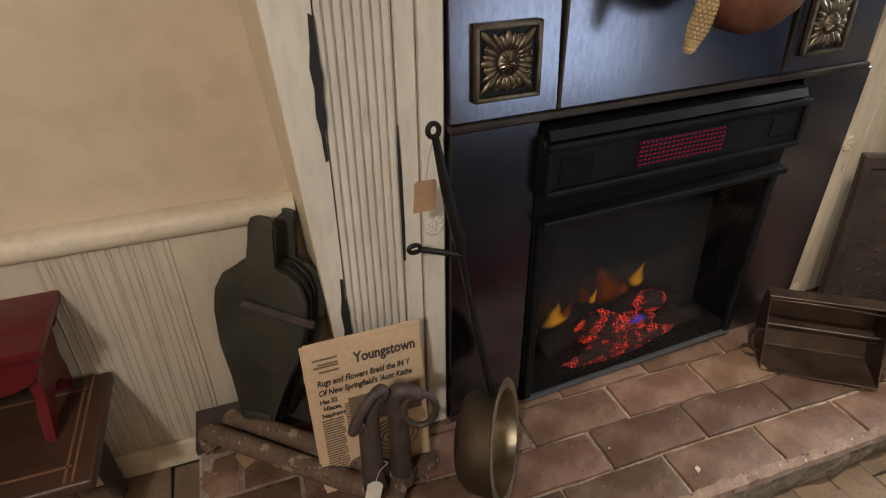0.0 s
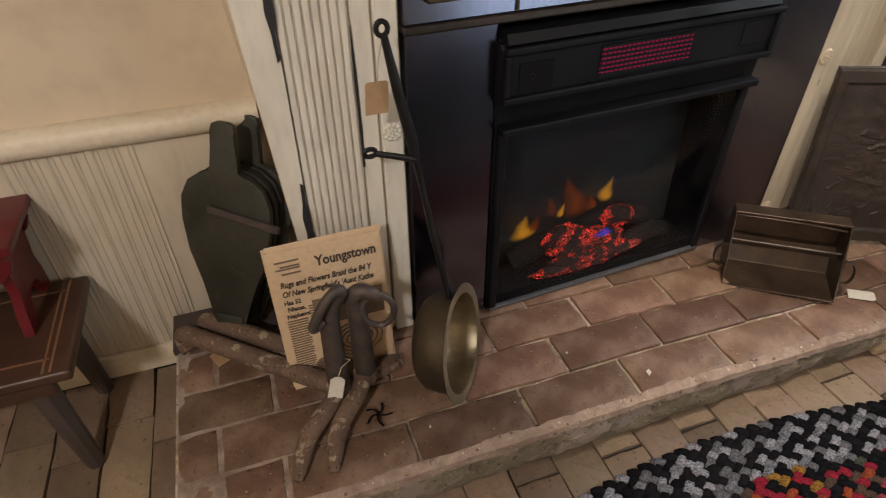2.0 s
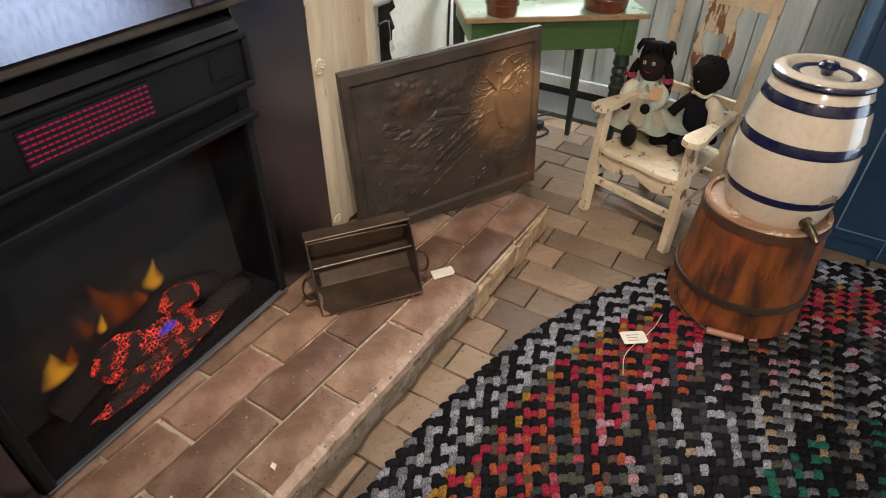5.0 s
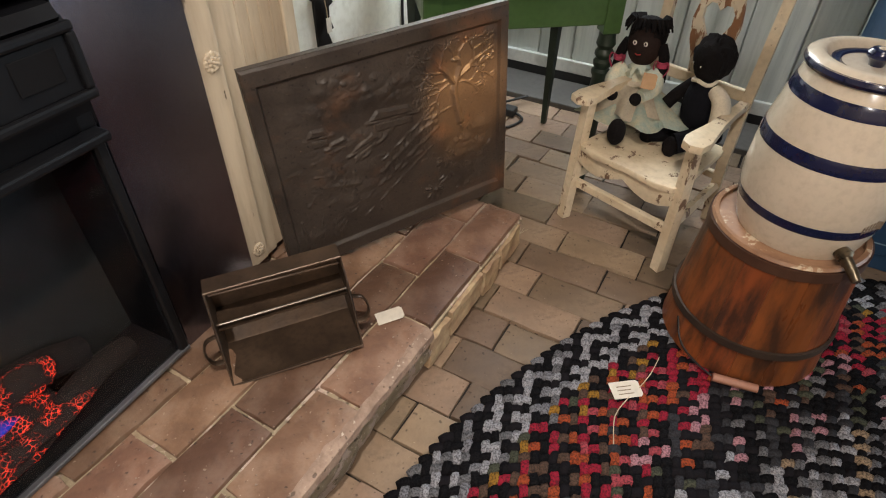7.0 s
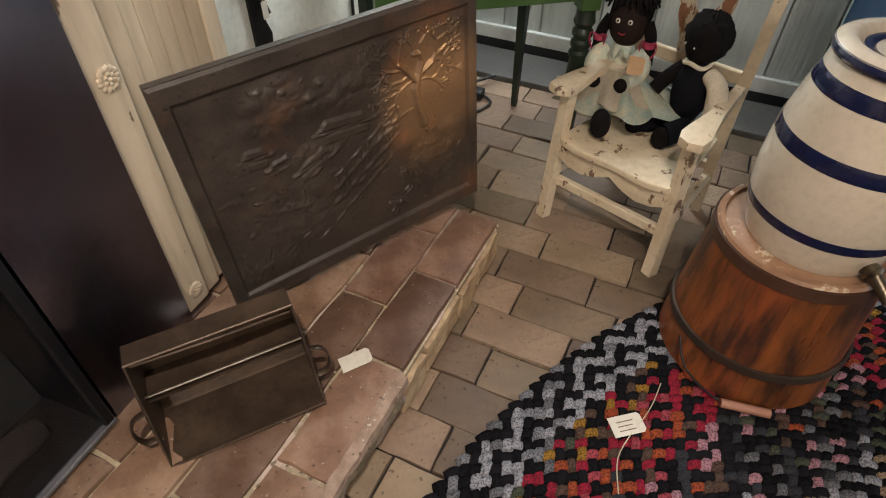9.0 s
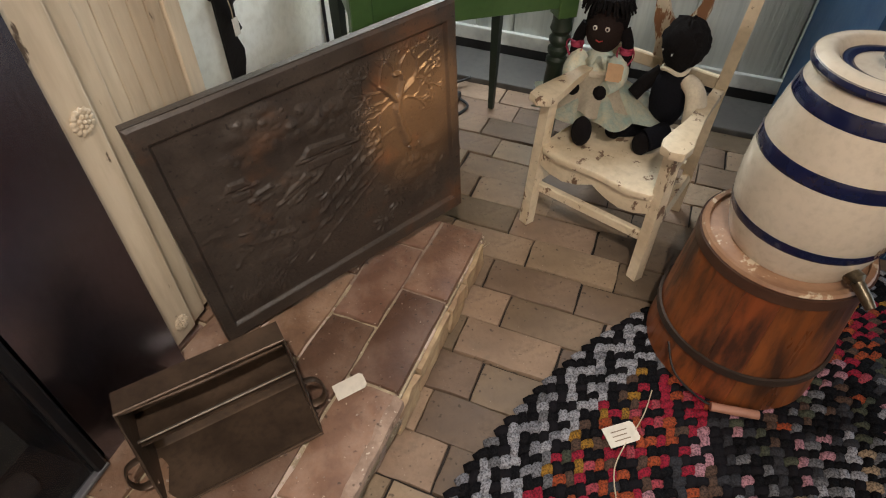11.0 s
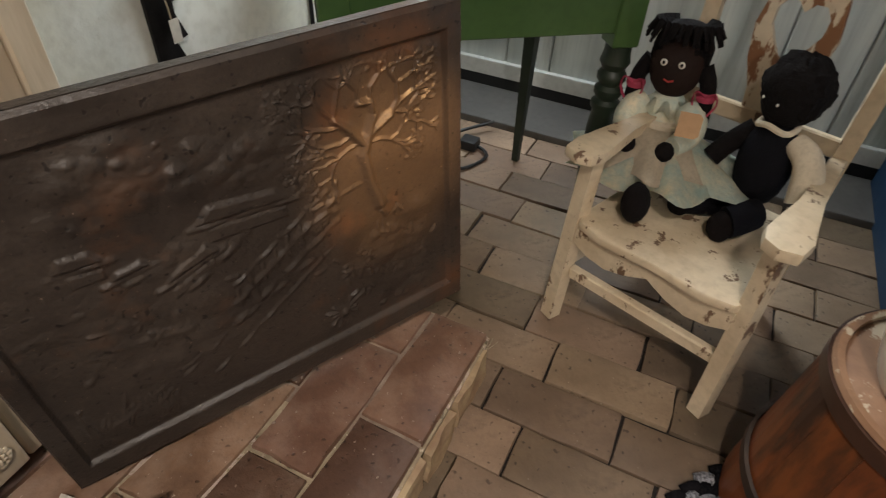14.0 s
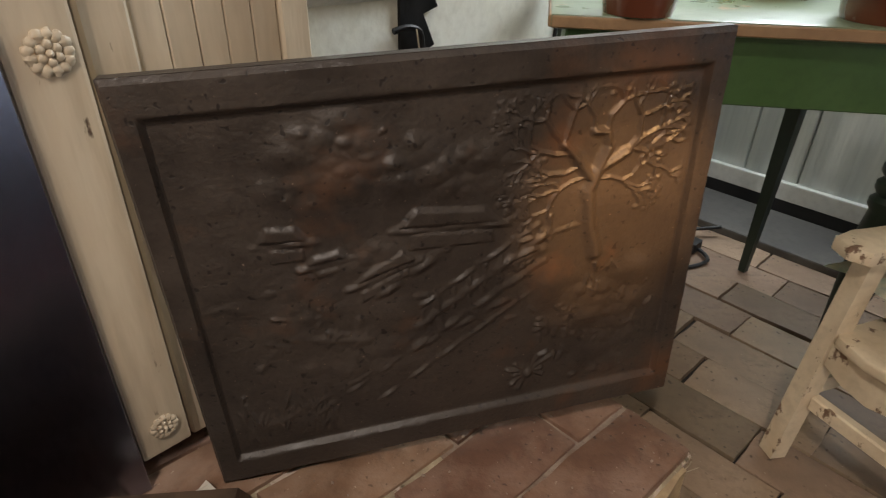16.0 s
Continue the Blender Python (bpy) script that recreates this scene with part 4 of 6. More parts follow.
cottage(0.165, 0.645, 0.075, 0.045, -0.01)
cottage(0.400, 0.635, 0.185, 0.050, -0.02)
cottage(0.310, 0.505, 0.110, 0.040, 0.05)
cottage(0.235, 0.575, 0.070, 0.030, 0.01)
cottage(0.605, 0.500, 0.055, 0.026, 0.03)
for x0, y0, x1, y1, w, k in ((0.341, 0.470, 0.481, 0.569, 0.012, 0.0066), (0.421, 0.372, 0.699, 0.590, 0.010, 0.0062), (0.43, 0.430, 0.66, 0.600, 0.006, 0.0048), (0.060, 0.122, 0.602, 0.406, 0.009, 0.0038),
                             (0.206, 0.162, 0.675, 0.499, 0.010, 0.0050), (0.33, 0.165, 0.70, 0.455, 0.006, 0.0042), (0.46, 0.46, 0.47, 0.35, 0.008, 0.0054), (0.54, 0.52, 0.55, 0.44, 0.007, 0.0050), (0.61, 0.57, 0.615, 0.50, 0.007, 0.0048),
                             (0.05, 0.50, 0.17, 0.53, 0.012, 0.0036), (0.18, 0.40, 0.32, 0.36, 0.014, 0.0040), (0.29, 0.28, 0.31, 0.42, 0.012, 0.0044), (0.12, 0.33, 0.20, 0.42, 0.010, 0.0040), (0.62, 0.56, 0.76, 0.585, 0.007, 0.0046)):
    limb(x0, y0, x1, y1, w, k)
for i in range(9):
    q = i / 8
    limb(0.43 + 0.25 * q, 0.36 + 0.20 * q, 0.432 + 0.25 * q, 0.41 + 0.205 * q, 0.005, 0.0050)
for i in range(26):
    x, y = cut.uniform(0.14, 0.62), cut.uniform(0.34, 0.62)
    a = cut.uniform(0, 3.1)
    limb(x, y, x + 0.020 * math.cos(a), y + 0.020 * math.sin(a), 0.007, cut.uniform(0.0015, 0.0032))
for i in range(40):
    x, y = cut.uniform(0.66, 0.93), cut.uniform(0.16, 0.45)
    a = cut.uniform(0.3, 2.8)
    limb(x, y, x + 0.018 * math.cos(a), y + 0.024 * math.sin(a), 0.0055, cut.uniform(0.003, 0.006))
for i in range(24):
    x = 0.05 + 0.008 * i
    limb(x, 0.09, x + cut.uniform(-0.03, 0.07), 0.09 + cut.uniform(0.08, 0.18), 0.0042, 0.0042)
for i in range(13):
    q = math.tau * i / 13
    far_out = cut.uniform(0.035, 0.075)
    limb(0.651, 0.165, 0.651 + far_out * math.cos(q) / ASPECT, 0.165 + far_out * math.sin(q), 0.006, 0.0056)
bump(0.651, 0.160, 0.012, 0.016, 0.0080)
depth_ok = False
for x0, y0, x1, y1, w, k in ((0.778, 0.500, 0.760, 0.590, 0.017, 0.0095), (0.760, 0.590, 0.753, 0.665, 0.015, 0.0095), (0.753, 0.665, 0.766, 0.710, 0.014, 0.0090), (0.760, 0.690, 0.725, 0.748, 0.011, 0.0085),
                             (0.725, 0.748, 0.699, 0.783, 0.009, 0.0080), (0.766, 0.710, 0.785, 0.765, 0.011, 0.0085), (0.785, 0.765, 0.780, 0.800, 0.009, 0.0075), (0.780, 0.800, 0.755, 0.806, 0.008, 0.0070), (0.770, 0.715, 0.823, 0.750, 0.010, 0.0080)):
    limb(x0, y0, x1, y1, w, k)
for x, y, ang, ln, w in ((0.699, 0.783, 2.2, 0.075, 0.008), (0.699, 0.783, 1.3, 0.075, 0.008), (0.715, 0.762, 3.0, 0.075, 0.007), (0.735, 0.730, 3.3, 0.080, 0.007), (0.745, 0.70, 3.5, 0.065, 0.006), (0.755, 0.806, 1.9, 0.065, 0.007),
                         (0.780, 0.800, 1.1, 0.075, 0.008), (0.823, 0.750, 1.25, 0.085, 0.008), (0.823, 0.750, 0.55, 0.085, 0.008), (0.800, 0.735, 0.10, 0.085, 0.007), (0.766, 0.69, -0.15, 0.070, 0.006)):
    branch(x, y, ang, ln, w, 4)

bm = bmesh.new()
grid = []
for j in range(NV + 1):
    line = []
    for i in range(NU + 1):
        u, v = i / NU, j / NV
        x, z = (2 * u - 1) * FW, v * FH
        edge = min(2.9 * u * FW, 2.9 * (1 - u) * FW, z, FH - z)
        if edge < 0.036:
            h = 0.009 * min(1.0, max(0.0, (edge + 0.004) / 0.010)) + 0.0014 * noise.noise(Vector((u * 16, v * 16, 2)))
        elif edge < 0.046:
            h = 0.009 * (0.5 + 0.5 * math.cos(math.pi * (edge - 0.036) / 0.010))
        else:
            h = (0.95 * H[j, i] + 0.0006 * noise.noise(Vector((u * 30, v * 26, 5))) + 0.0004 * noise.noise(Vector((u * 80, v * 70, 3)))) * min(1.0, (edge - 0.046) / 0.02)
        line.append(bm.verts.new((x, -h, z)))
    grid.append(line)
for j in range(NV):
    for i in range(NU):
        bm.faces.new((grid[j][i], grid[j][i + 1], grid[j + 1][i + 1], grid[j + 1][i]))
box(-FW, FW, 0.0, 0.017, 0.0, FH, bm=bm)
carve(bm, (0, 0, 0), -1.5, 0, 0)
inner = bm.copy()


def is_inner(f):
    c = f.calc_center_median()
    return c.y < 0.011 and min(1.45 * (FW - abs(c.x)), c.z, FH - c.z) > 0.043 and len(f.verts) == 4 and f.calc_area() < 0.001


bmesh.ops.delete(bm, geom=[f for f in bm.faces if is_inner(f)], context="FACES")
bmesh.ops.delete(inner, geom=[f for f in inner.faces if not is_inner(f)], context="FACES")
part("cast_border", bm, CAST, fireback, "flat raised border", smooth=True)
part("relief_panel", inner, CAST, fireback, "cast relief of cottages, road and a bare tree", smooth=True)

# ---- tin roasting box on the hearth ----
pan = thing("tin_reflector_oven", pose(0.759, -0.2415, 0.158, 0, -2.5, -38.5), "dark tin reflector oven lying open on the hearth", "oven")
pw, t_ = 0.140, 0.003
# side profile, from the front lip round the back to the top lip
SIDE = [(0.0, 0.0), (0.125, 0.0), (0.158, 0.05), (0.160, 0.150), (0.138, 0.192), (0.092, 0.192)]


def plate(p, q, name, label=""):
    """A sheet across the oven between two points of its profile."""
    (y0, z0), (y1, z1) = p, q
    n = Vector((-(z1 - z0), y1 - y0)).normalized() * t_
    part(name, slab([(y0, z0), (y1, z1), (y1 + n.x, z1 + n.y), (y0 + n.x, z0 + n.y)], -pw, pw, "x"), PAN_TIN, pan, label)


for (p, q), nm in zip(zip(SIDE, SIDE[1:]), ("base", "back", "back", "top", "top")):
    plate(p, q, nm)
for x in (-pw - t_, pw):
    part("end", slab(SIDE, x, x + t_, "x"), PAN_TIN, pan)
lip = [(-pw - 0.002, 0.0, 0.002), (pw + 0.002, 0.0, 0.002), (pw + 0.002, 0.046, 0.098), (pw + 0.002, 0.092, 0.192), (-pw - 0.002, 0.092, 0.192), (-pw - 0.002, 0.046, 0.098)]
part("rolled_rim", tube(lip, 0.0036, 8, closed=True), PAN_TIN, pan, "rolled wire rim", smooth=True)
part("cross_bar", tube([(-pw, 0.085, 0.105), (pw, 0.085, 0.105)], 0.0030, 8), material("worn_steel_rod", (0.30, 0.26, 0.22), (0.2, 0.17, 0.14), 0.35, 0.9), pan, "thin bright iron rod")
part("inner_shelf", box(-pw, pw, 0.085, 0.156, 0.086, 0.089), PAN_TIN, pan)
part("curled_lip", tube(smoothed([(-pw + 0.004, 0.100, 0.178), (0, 0.088, 0.184), (pw - 0.004, 0.100, 0.170)], 5), 0.0036, 8), PAN_TIN, pan, smooth=True)
for sx in (-1, 1):
    loop = smoothed([(sx * pw, 0.055, 0.105), (sx * (pw + 0.026), 0.050, 0.100), (sx * (pw + 0.036), 0.045, 0.070), (sx * (pw + 0.026), 0.042, 0.042), (sx * pw, 0.045, 0.036)], 6)
    part("handle", tube(loop, 0.0085, 8, flat=0.3), PAN_TIN, pan, "curved strap handle", smooth=True)


def card_tag(m, w, h, label, mat=TAG_WHITE, lines=0):
    tag = thing("price_tag", m, label, "tag")
    half = [(-w / 2, -h / 2), (w / 2 - 0.006, -h / 2), (w / 2, -h / 2 + 0.006), (w / 2, h / 2 - 0.006), (w / 2 - 0.006, h / 2), (-w / 2, h / 2)]
    part("card", slab(half, 0.0, 0.0012, "z"), mat, tag)
    for k in range(lines):
        part("writing", box(-w * 0.30, w * (0.22 - 0.06 * (k % 2)), h * (0.16 - 0.22 * k), h * (0.21 - 0.22 * k), 0.0013, 0.0016), INK_GREY, tag)
    return tag


card_tag(pose(0.985, -0.325, hearth_top(0.98) + 0.006, 4, -6, -40), 0.066, 0.036, "white card price tag lying on the bricks")

# ---- brass ladle with iron handle ----
ladle = thing("brass_ladle", pose(-0.20, -0.245, 0.172), "large brass ladle with a forged iron handle", "ladle")
prof = [(0.0, -0.115), (0.060, -0.114), (0.092, -0.104), (0.108, -0.080), (0.112, -0.040), (0.114, 0.0), (0.131, 0.003), (0.132, 0.006), (0.129, 0.0075), (0.110, 0.005), (0.108, -0.04), (0.103, -0.078), (0.088, -0.099), (0.058, -0.108), (0.0, -0.109)]
outer = lathe(prof[:8], 40, caps=False)
inner = lathe(prof[7:], 40, caps=False)
aim = pose(0.006, -0.006, 0.139, 80, 0, 54) @ Matrix.Diagonal((1.02, 1.02, 0.78, 1))
for nm, bm, mt in (("bowl_outside", outer, BRASS_OUT), ("bowl_inside", inner, BRASS)):
    bmesh.ops.transform(bm, matrix=aim, verts=bm.verts[:])
    part(nm, bm, mt, ladle, smooth=True)
o = Vector((-0.20, -0.245, 0.172))
line = [Vector(p) - o for p in ((-0.207, -0.220, 0.40), (-0.216, -0.205, 0.464), (-0.231, -0.175, 0.572), (-0.240, -0.155, 0.645), (-0.251, -0.140, 0.725), (-0.255, -0.135, 0.762), (-0.276, -0.130, 0.862), (-0.293, -0.124, 0.958))]
part("handle", tube(line, [0.007, 0.009, 0.0100, 0.0075, 0.0085, 0.0145, 0.0125, 0.0080], 10, flat=0.8), IRON, ladle, "forged iron handle", smooth=True)
eye = [(-0.296 + 0.010 * math.cos(a) - o.x, -0.124 - o.y, 0.971 + 0.012 * math.sin(a) - o.z) for a in (math.tau * k / 14 for k in range(14))]
part("hanging_eye", tube(eye, 0.0048, 8, closed=True), IRON, ladle, smooth=True)
arm = [Vector(p) - o for p in ((-0.250, -0.145, 0.728), (-0.290, -0.125, 0.733), (-0.318, -0.108, 0.734))]
part("side_arm", tube(arm, 0.0062, 8), IRON, ladle, smooth=True)
hk = [(-0.330 + 0.012 * math.cos(a) - o.x, -0.102 - o.y, 0.735 + 0.008 * math.sin(a) - o.z) for a in (math.tau * k / 12 for k in range(12))]
part("side_eye", tube(hk, 0.0048, 8, closed=True), IRON, ladle, smooth=True)
ltag = thing("brown_paper_tag", pose(-0.312, -0.118, 0.850, 90, 4, 10), "blank brown card tag hanging from the ladle", "tag")
part("card", slab([(-0.022, -0.03), (0.022, -0.03), (0.022, 0.026), (0.018, 0.03), (-0.018, 0.03), (-0.022, 0.026)], 0, 0.0012, "z"), CARD, ltag)
part("string", tube([(0, 0.026, 0.002), (0.002, 0.07, 0.004), (0.010, 0.115, 0.006)], 0.0010, 5), STRING, ltag)

# ---- two andirons ----


def andiron(foot, base, back, top, tilt_ring, label):
    o = Vector((base[0], base[1], 0.168))
    a = thing("andiron", pose(*o), label, "andiron", "pair of andirons on the hearth")
    b = Vector(base) - o
    f = Vector(foot) - o
    k = Vector(back) - o
    t = Vector(top) - o
    d = (f - b)
    leg = smoothed([b + Vector((0, 0, 0.01)), b + d * 0.25 + Vector((0, 0, 0.012)), b + d * 0.55 + Vector((-0.018, 0.004, 0.004)), b + d * 0.82 + Vector((-0.010, 0, 0.0)), f], 5)
    part("front_leg", tube(leg, [0.017 + 0.004 * math.sin(math.pi * i / (len(leg) - 1)) - 0.008 * (i / (len(leg) - 1)) ** 3 for i in range(len(leg))], 10, flat=0.8), RUST, a, "scabby rusted foot", smooth=True)
    part("post", tube([b, b.lerp(t, 0.08), b.lerp(t, 0.5), t], [0.026, 0.024, 0.023, 0.021], 14), BROWN_IRON, a, "smooth brown iron post", smooth=True)
    part("collar", tube([b + Vector((0, 0, -0.012)), b + Vector((0, 0, 0.014))], 0.027, 14), RUST, a, smooth=True)
    if tilt_ring < 0:
        bend = ((0, 0, -0.01), (0.012, 0.0, 0.034), (0.030, -0.004, 0.062), (0.022, -0.014, 0.078), (0.002, -0.022, 0.070), (-0.020, -0.026, 0.040), (-0.036, -0.028, 0.008), (-0.030, -0.020, -0.002), (-0.012, -0.014, 0.008))
        line = smoothed([t + Vector(q) for q in bend], 4)
        part("crook", tube(line, [0.021 - 0.011 * min(1.0, i / (0.45 * len(line))) for i in range(len(line))], 10), BROWN_IRON, a, "bar bent over into a crook", smooth=True)
    else:
        nose = smoothed([t + Vector(q) for q in ((0, 0, -0.01), (-0.006, 0.0, 0.020), (0.006, -0.010, 0.044), (0.030, -0.018, 0.040), (0.046, -0.020, 0.026))], 4)
        part("scroll", tube(nose, [0.022 - 0.010 * i / (len(nose) - 1) for i in range(len(nose))], 10), BROWN_IRON, a, smooth=True)
        ring = [t + Vector((0.040 + 0.032 * math.cos(q), -0.024 - 0.008 * math.cos(q), -0.006 + 0.044 * math.sin(q))) for q in (math.tau * i / 20 for i in range(20))]
        part("ring", tube(ring, 0.0072, 8, closed=True), BROWN_IRON, a, "loose forged ring", smooth=True)
    bar = smoothed([b + Vector((0, 0, 0.0)), b.lerp(k, 0.5), b.lerp(k, 0.93), k + Vector((-0.006, 0.006, -0.016)), k + Vector((-0.004, 0.004, -0.050)), Vector((k.x, k.y, 0.008))], 5)
    part("billet_bar", tube(bar, 0.0225, 12), RUST, a, "long rusty log bar", smooth=True)


andiron((-0.595, -0.378, 0.176), (-0.470, -0.208, 0.222), (-0.798, 0.075, 0.232), (-0.466, -0.196, 0.430), -1, "rusty wrought iron andiron with a ring top and white tag")
andiron((-0.523, -0.383, 0.176), (-0.405, -0.190, 0.222), (-0.742, 0.100, 0.236), (-0.406, -0.190, 0.440), 1, "rusty wrought iron andiron with a drooping ring")
wood = blob((0, 0, 0), (0.050, 0.024, 0.022), seg=14, rough=0.3)
tagged(part("wood_chunk", wood, RUST, m=pose(-0.352, -0.155, 0.190, 0, 10, 20), smooth=True), "short rusty iron stub on the bricks", "iron")
atag = thing("white_paper_tag", pose(-0.478, -0.240, 0.262, 78, 14, -10), "white card tag tied to the andiron", "tag")
part("card", slab([(-0.016, -0.028), (0.016, -0.028), (0.016, 0.020), (0.006, 0.028), (-0.006, 0.028), (-0.016, 0.020)], 0, 0.0012, "z"), TAG_WHITE, atag)
part("string", tube([(0, 0.026, 0), (0.004, 0.05, -0.004), (0.022, 0.062, -0.016), (0.0, 0.058, -0.03)], 0.0012, 5), STRING, atag)
part("paper_scrap", slab([(-0.03, -0.02), (0.03, -0.024), (0.026, 0.02), (-0.022, 0.022)], 0, 0.001, "z"), CARD, m=pose(-0.722, 0.02, 0.178, 12, 8, 40))
tagged(bpy.data.objects["paper_scrap"], "torn brown paper scrap on the bricks", "paper")
crumple = slab([(-0.040, -0.018), (-0.004, -0.026), (0.036, -0.012), (0.042, 0.012), (0.006, 0.022), (-0.034, 0.016)], 0.0, 0.0015, "z")
bmesh.ops.subdivide_edges(crumple, edges=crumple.edges[:], cuts=2)
for v in crumple.verts:
    v.co.z += 0.007 + 0.009 * noise.noise(v.co * 55)
tagged(part("crumpled_paper", crumple, TAG_WHITE, m=pose(0.935, -0.050, hearth_top(0.935) + 0.003, 0, 0, 28)), "crumpled white paper scrap at the foot of the post", "paper")

# ---- newspaper ----
paper = thing("newspaper", pose(-0.444, -0.138, 0.169, 83, 0, 1), "yellowed folded newspaper leaning on the post", "newspaper")
for k, (dx, dy) in enumerate(((0.0, 0.0), (0.004, 0.012), (-0.003, 0.006))):
    part("folded_sheet", box(-0.122 + dx, 0.122 + dx, 0.0, 0.375 + dy, -0.004 - 0.005 * k, -0.001 - 0.005 * k, 0.001), PAPER_OLD, paper)


def words(text, x, y, size, mat=INK, shear=0.0, wide=1.0):
    cu = bpy.data.curves.new("lettering", "FONT")
    cu.body, cu.size, cu.extrude, cu.shear, cu.resolution_u, cu.offset = text, size, 0.0002, shear, 3, 0.0010 if size > 0.03 else 0.0006
    cu.materials.append(mat)
    ob = new("lettering", cu)
    ob.parent = paper
    ob.matrix_basis = pose(x, y, 0.0) @ Matrix.Diagonal((wide, 1, 1, 1))
    return tagged(ob, "printed headline")


words("Youngstown", -0.022, 0.325, 0.034, wide=0.76)
words("Rugs and Flowers Braid the 84 Y", -0.103, 0.287, 0.0205, shear=0.2, wide=0.72)
words("Of New Springfield's 'Aunt Kathe", -0.103, 0.263, 0.0205, shear=0.2, wide=0.72)
words("Has 52", -0.103, 0.242, 0.016, wide=0.8)
words("Nieces,", -0.098, 0.224, 0.016, wide=0.8)
words("Nephews", -0.103, 0.206, 0.016, wide=0.8)
bars = bmesh.new()
for k in range(26):
    y = 0.196 - k * 0.0068
    box(-0.105, -0.060 - 0.004 * (k % 4 == 3), y, y + 0.0034, -0.0008, 0.0002, bm=bars)
    if k < 12:
        box(-0.054, -0.020, y + 0.03, y + 0.0334, -0.0008, 0.0002, bm=bars)
for k in range(4):
    box(-0.105 + 0.01 * (k % 2), -0.055, 0.348 - 0.012 * k + (0.006 if k > 1 else 0), 0.352 - 0.012 * k + (0.006 if k > 1 else 0), -0.0008, 0.0002, bm=bars)
part("small_print", bars, INK_GREY, paper, "columns of small grey print")
tagged(bpy.data.objects["small_print"], kind="stuff")
pic = bmesh.new()
for r in (0.012, 0.024, 0.036, 0.048, 0.060):
    tube([(0.040 + r * math.cos(a), 0.108 + 0.78 * r * math.sin(a), 0.0) for a in (math.tau * k / 28 for k in range(28))], 0.0024, 5, pic, True, flat=0.2)
box(-0.045, 0.112, 0.168, 0.240, -0.001, 0.0003, bm=pic)
part("printed_picture", pic, INK_GREY, paper, "printed picture of a coiled rug")

# ---- bellows ----
bel = thing("fireplace_bellows", pose(-0.668, 0.090, 0.205, -13, 5, -30), "dark green wooden fireplace bellows, worn edges", "bellows")


def bellows_outline(s=1.0, handle=True):
    half = [(0.030, 0.0), (0.036, 0.06), (0.058, 0.14), (0.083, 0.22), (0.096, 0.30), (0.094, 0.355), (0.078, 0.395), (0.050, 0.418), (0.026, 0.424)]
    if handle:
        half += [(0.026, 0.515), (0.022, 0.530), (0.010, 0.536)]
    return [(x * s * 1.12, z) for x, z in half] + [(-x * s * 1.12, z) for x, z in half[::-1]]


part("front_board", slab(bellows_outline(), -0.050, -0.034, bev=0.004), BELLOWS_GREEN, bel, smooth=True)
part("back_board", carve(slab(bellows_outline(), 0.034, 0.050, bev=0.004), (0.012, 0, 0)), BELLOWS_GREEN, bel, smooth=True)
for k in range(4):
    s = 0.97 if k % 2 else 0.90
    part("leather_fold", slab(bellows_outline(s, False), -0.034 + k * 0.017, -0.017 + k * 0.017, bev=0.003), LEATHER, bel, "black leather gusset", smooth=True)
part("batten", carve(box(-0.085, 0.085, -0.062, -0.050, 0.318, 0.336, 0.003), (0, 0, 0), 0, 8, 0), DARK_LEG, bel, "worn wooden batten")
part("nozzle", tube([(0, 0, 0.01), (0, 0, -0.028)], [0.030, 0.020], 12), IRON, bel, smooth=True)
part("nose_block", box(-0.036, 0.036, -0.056, 0.052, 0.0, 0.062, 0.008, 2), BELLOWS_GREEN, bel, smooth=True)
blk = thing("dark_wood_block", pose(-0.68, 0.15, 0.160), "dark wooden block in the corner of the hearth", "block")
part("block", box(-0.160, 0.165, -0.075, 0.060, 0.0, 0.020, 0.006, 2), DARK_LEG, blk)

# ---- dark bench and red stool ----
bench = thing("wooden_bench", pose(-1.30, 0.066, 0.0), "dark stained low wooden bench with worn line border", "bench")
part("seat_board", box(-0.33, 0.315, -0.165, 0.155, 0.332, 0.360, 0.009, 3), DARK_WOOD, bench, smooth=True)
for b in ((-0.29, 0.272, -0.118, -0.112), (-0.29, 0.272, 0.104, 0.110), (0.262, 0.267, -0.155, 0.145), (0.276, 0.281, -0.155, 0.145)):
    part("worn_line", box(*b, 0.3600, 0.3606), INLAY, bench)
part("apron", box(-0.27, 0.262, -0.135, -0.117, 0.272, 0.332, 0.003), DARK_WOOD, bench)
part("apron", box(-0.27, 0.262, 0.107, 0.125, 0.272, 0.332, 0.003), DARK_WOOD, bench)
for sx in (-1, 1):
    for sy in (-1, 1):
        part("leg", tube([(sx * 0.222, sy * 0.105, 0.335), (sx * 0.230, sy * 0.112, 0.17), (sx * 0.240, sy * 0.118, 0.0)], [0.030, 0.026, 0.021], 8), DARK_LEG, bench)
stool = thing("red_stool", pose(-1.165, 0.128, 0.360), "small red painted stool with scalloped legs, chipped", "stool")
part("top_board", box(-0.205, 0.143, -0.105, 0.102, 0.214, 0.236, 0.006, 2), RED_PAINT, stool, smooth=True)
leg_cut = [(-0.095, 0.0), (-0.060, 0.0), (-0.046, 0.036), (-0.032, 0.060), (0.0, 0.072), (0.032, 0.060), (0.046, 0.036), (0.060, 0.0), (0.095, 0.0), (0.086, 0.05), (0.070, 0.10), (0.078, 0.16), (0.092, 0.214), (-0.092, 0.214), (-0.078, 0.16), (-0.070, 0.10), (-0.086, 0.05)]
for x, turn in ((0.088, 4), (-0.160, -4)):
    part("leg_board", carve(slab(leg_cut, -0.010, 0.010, "x"), (x, 0, 0), 0, turn, 0), RED_PAINT, stool, smooth=True)
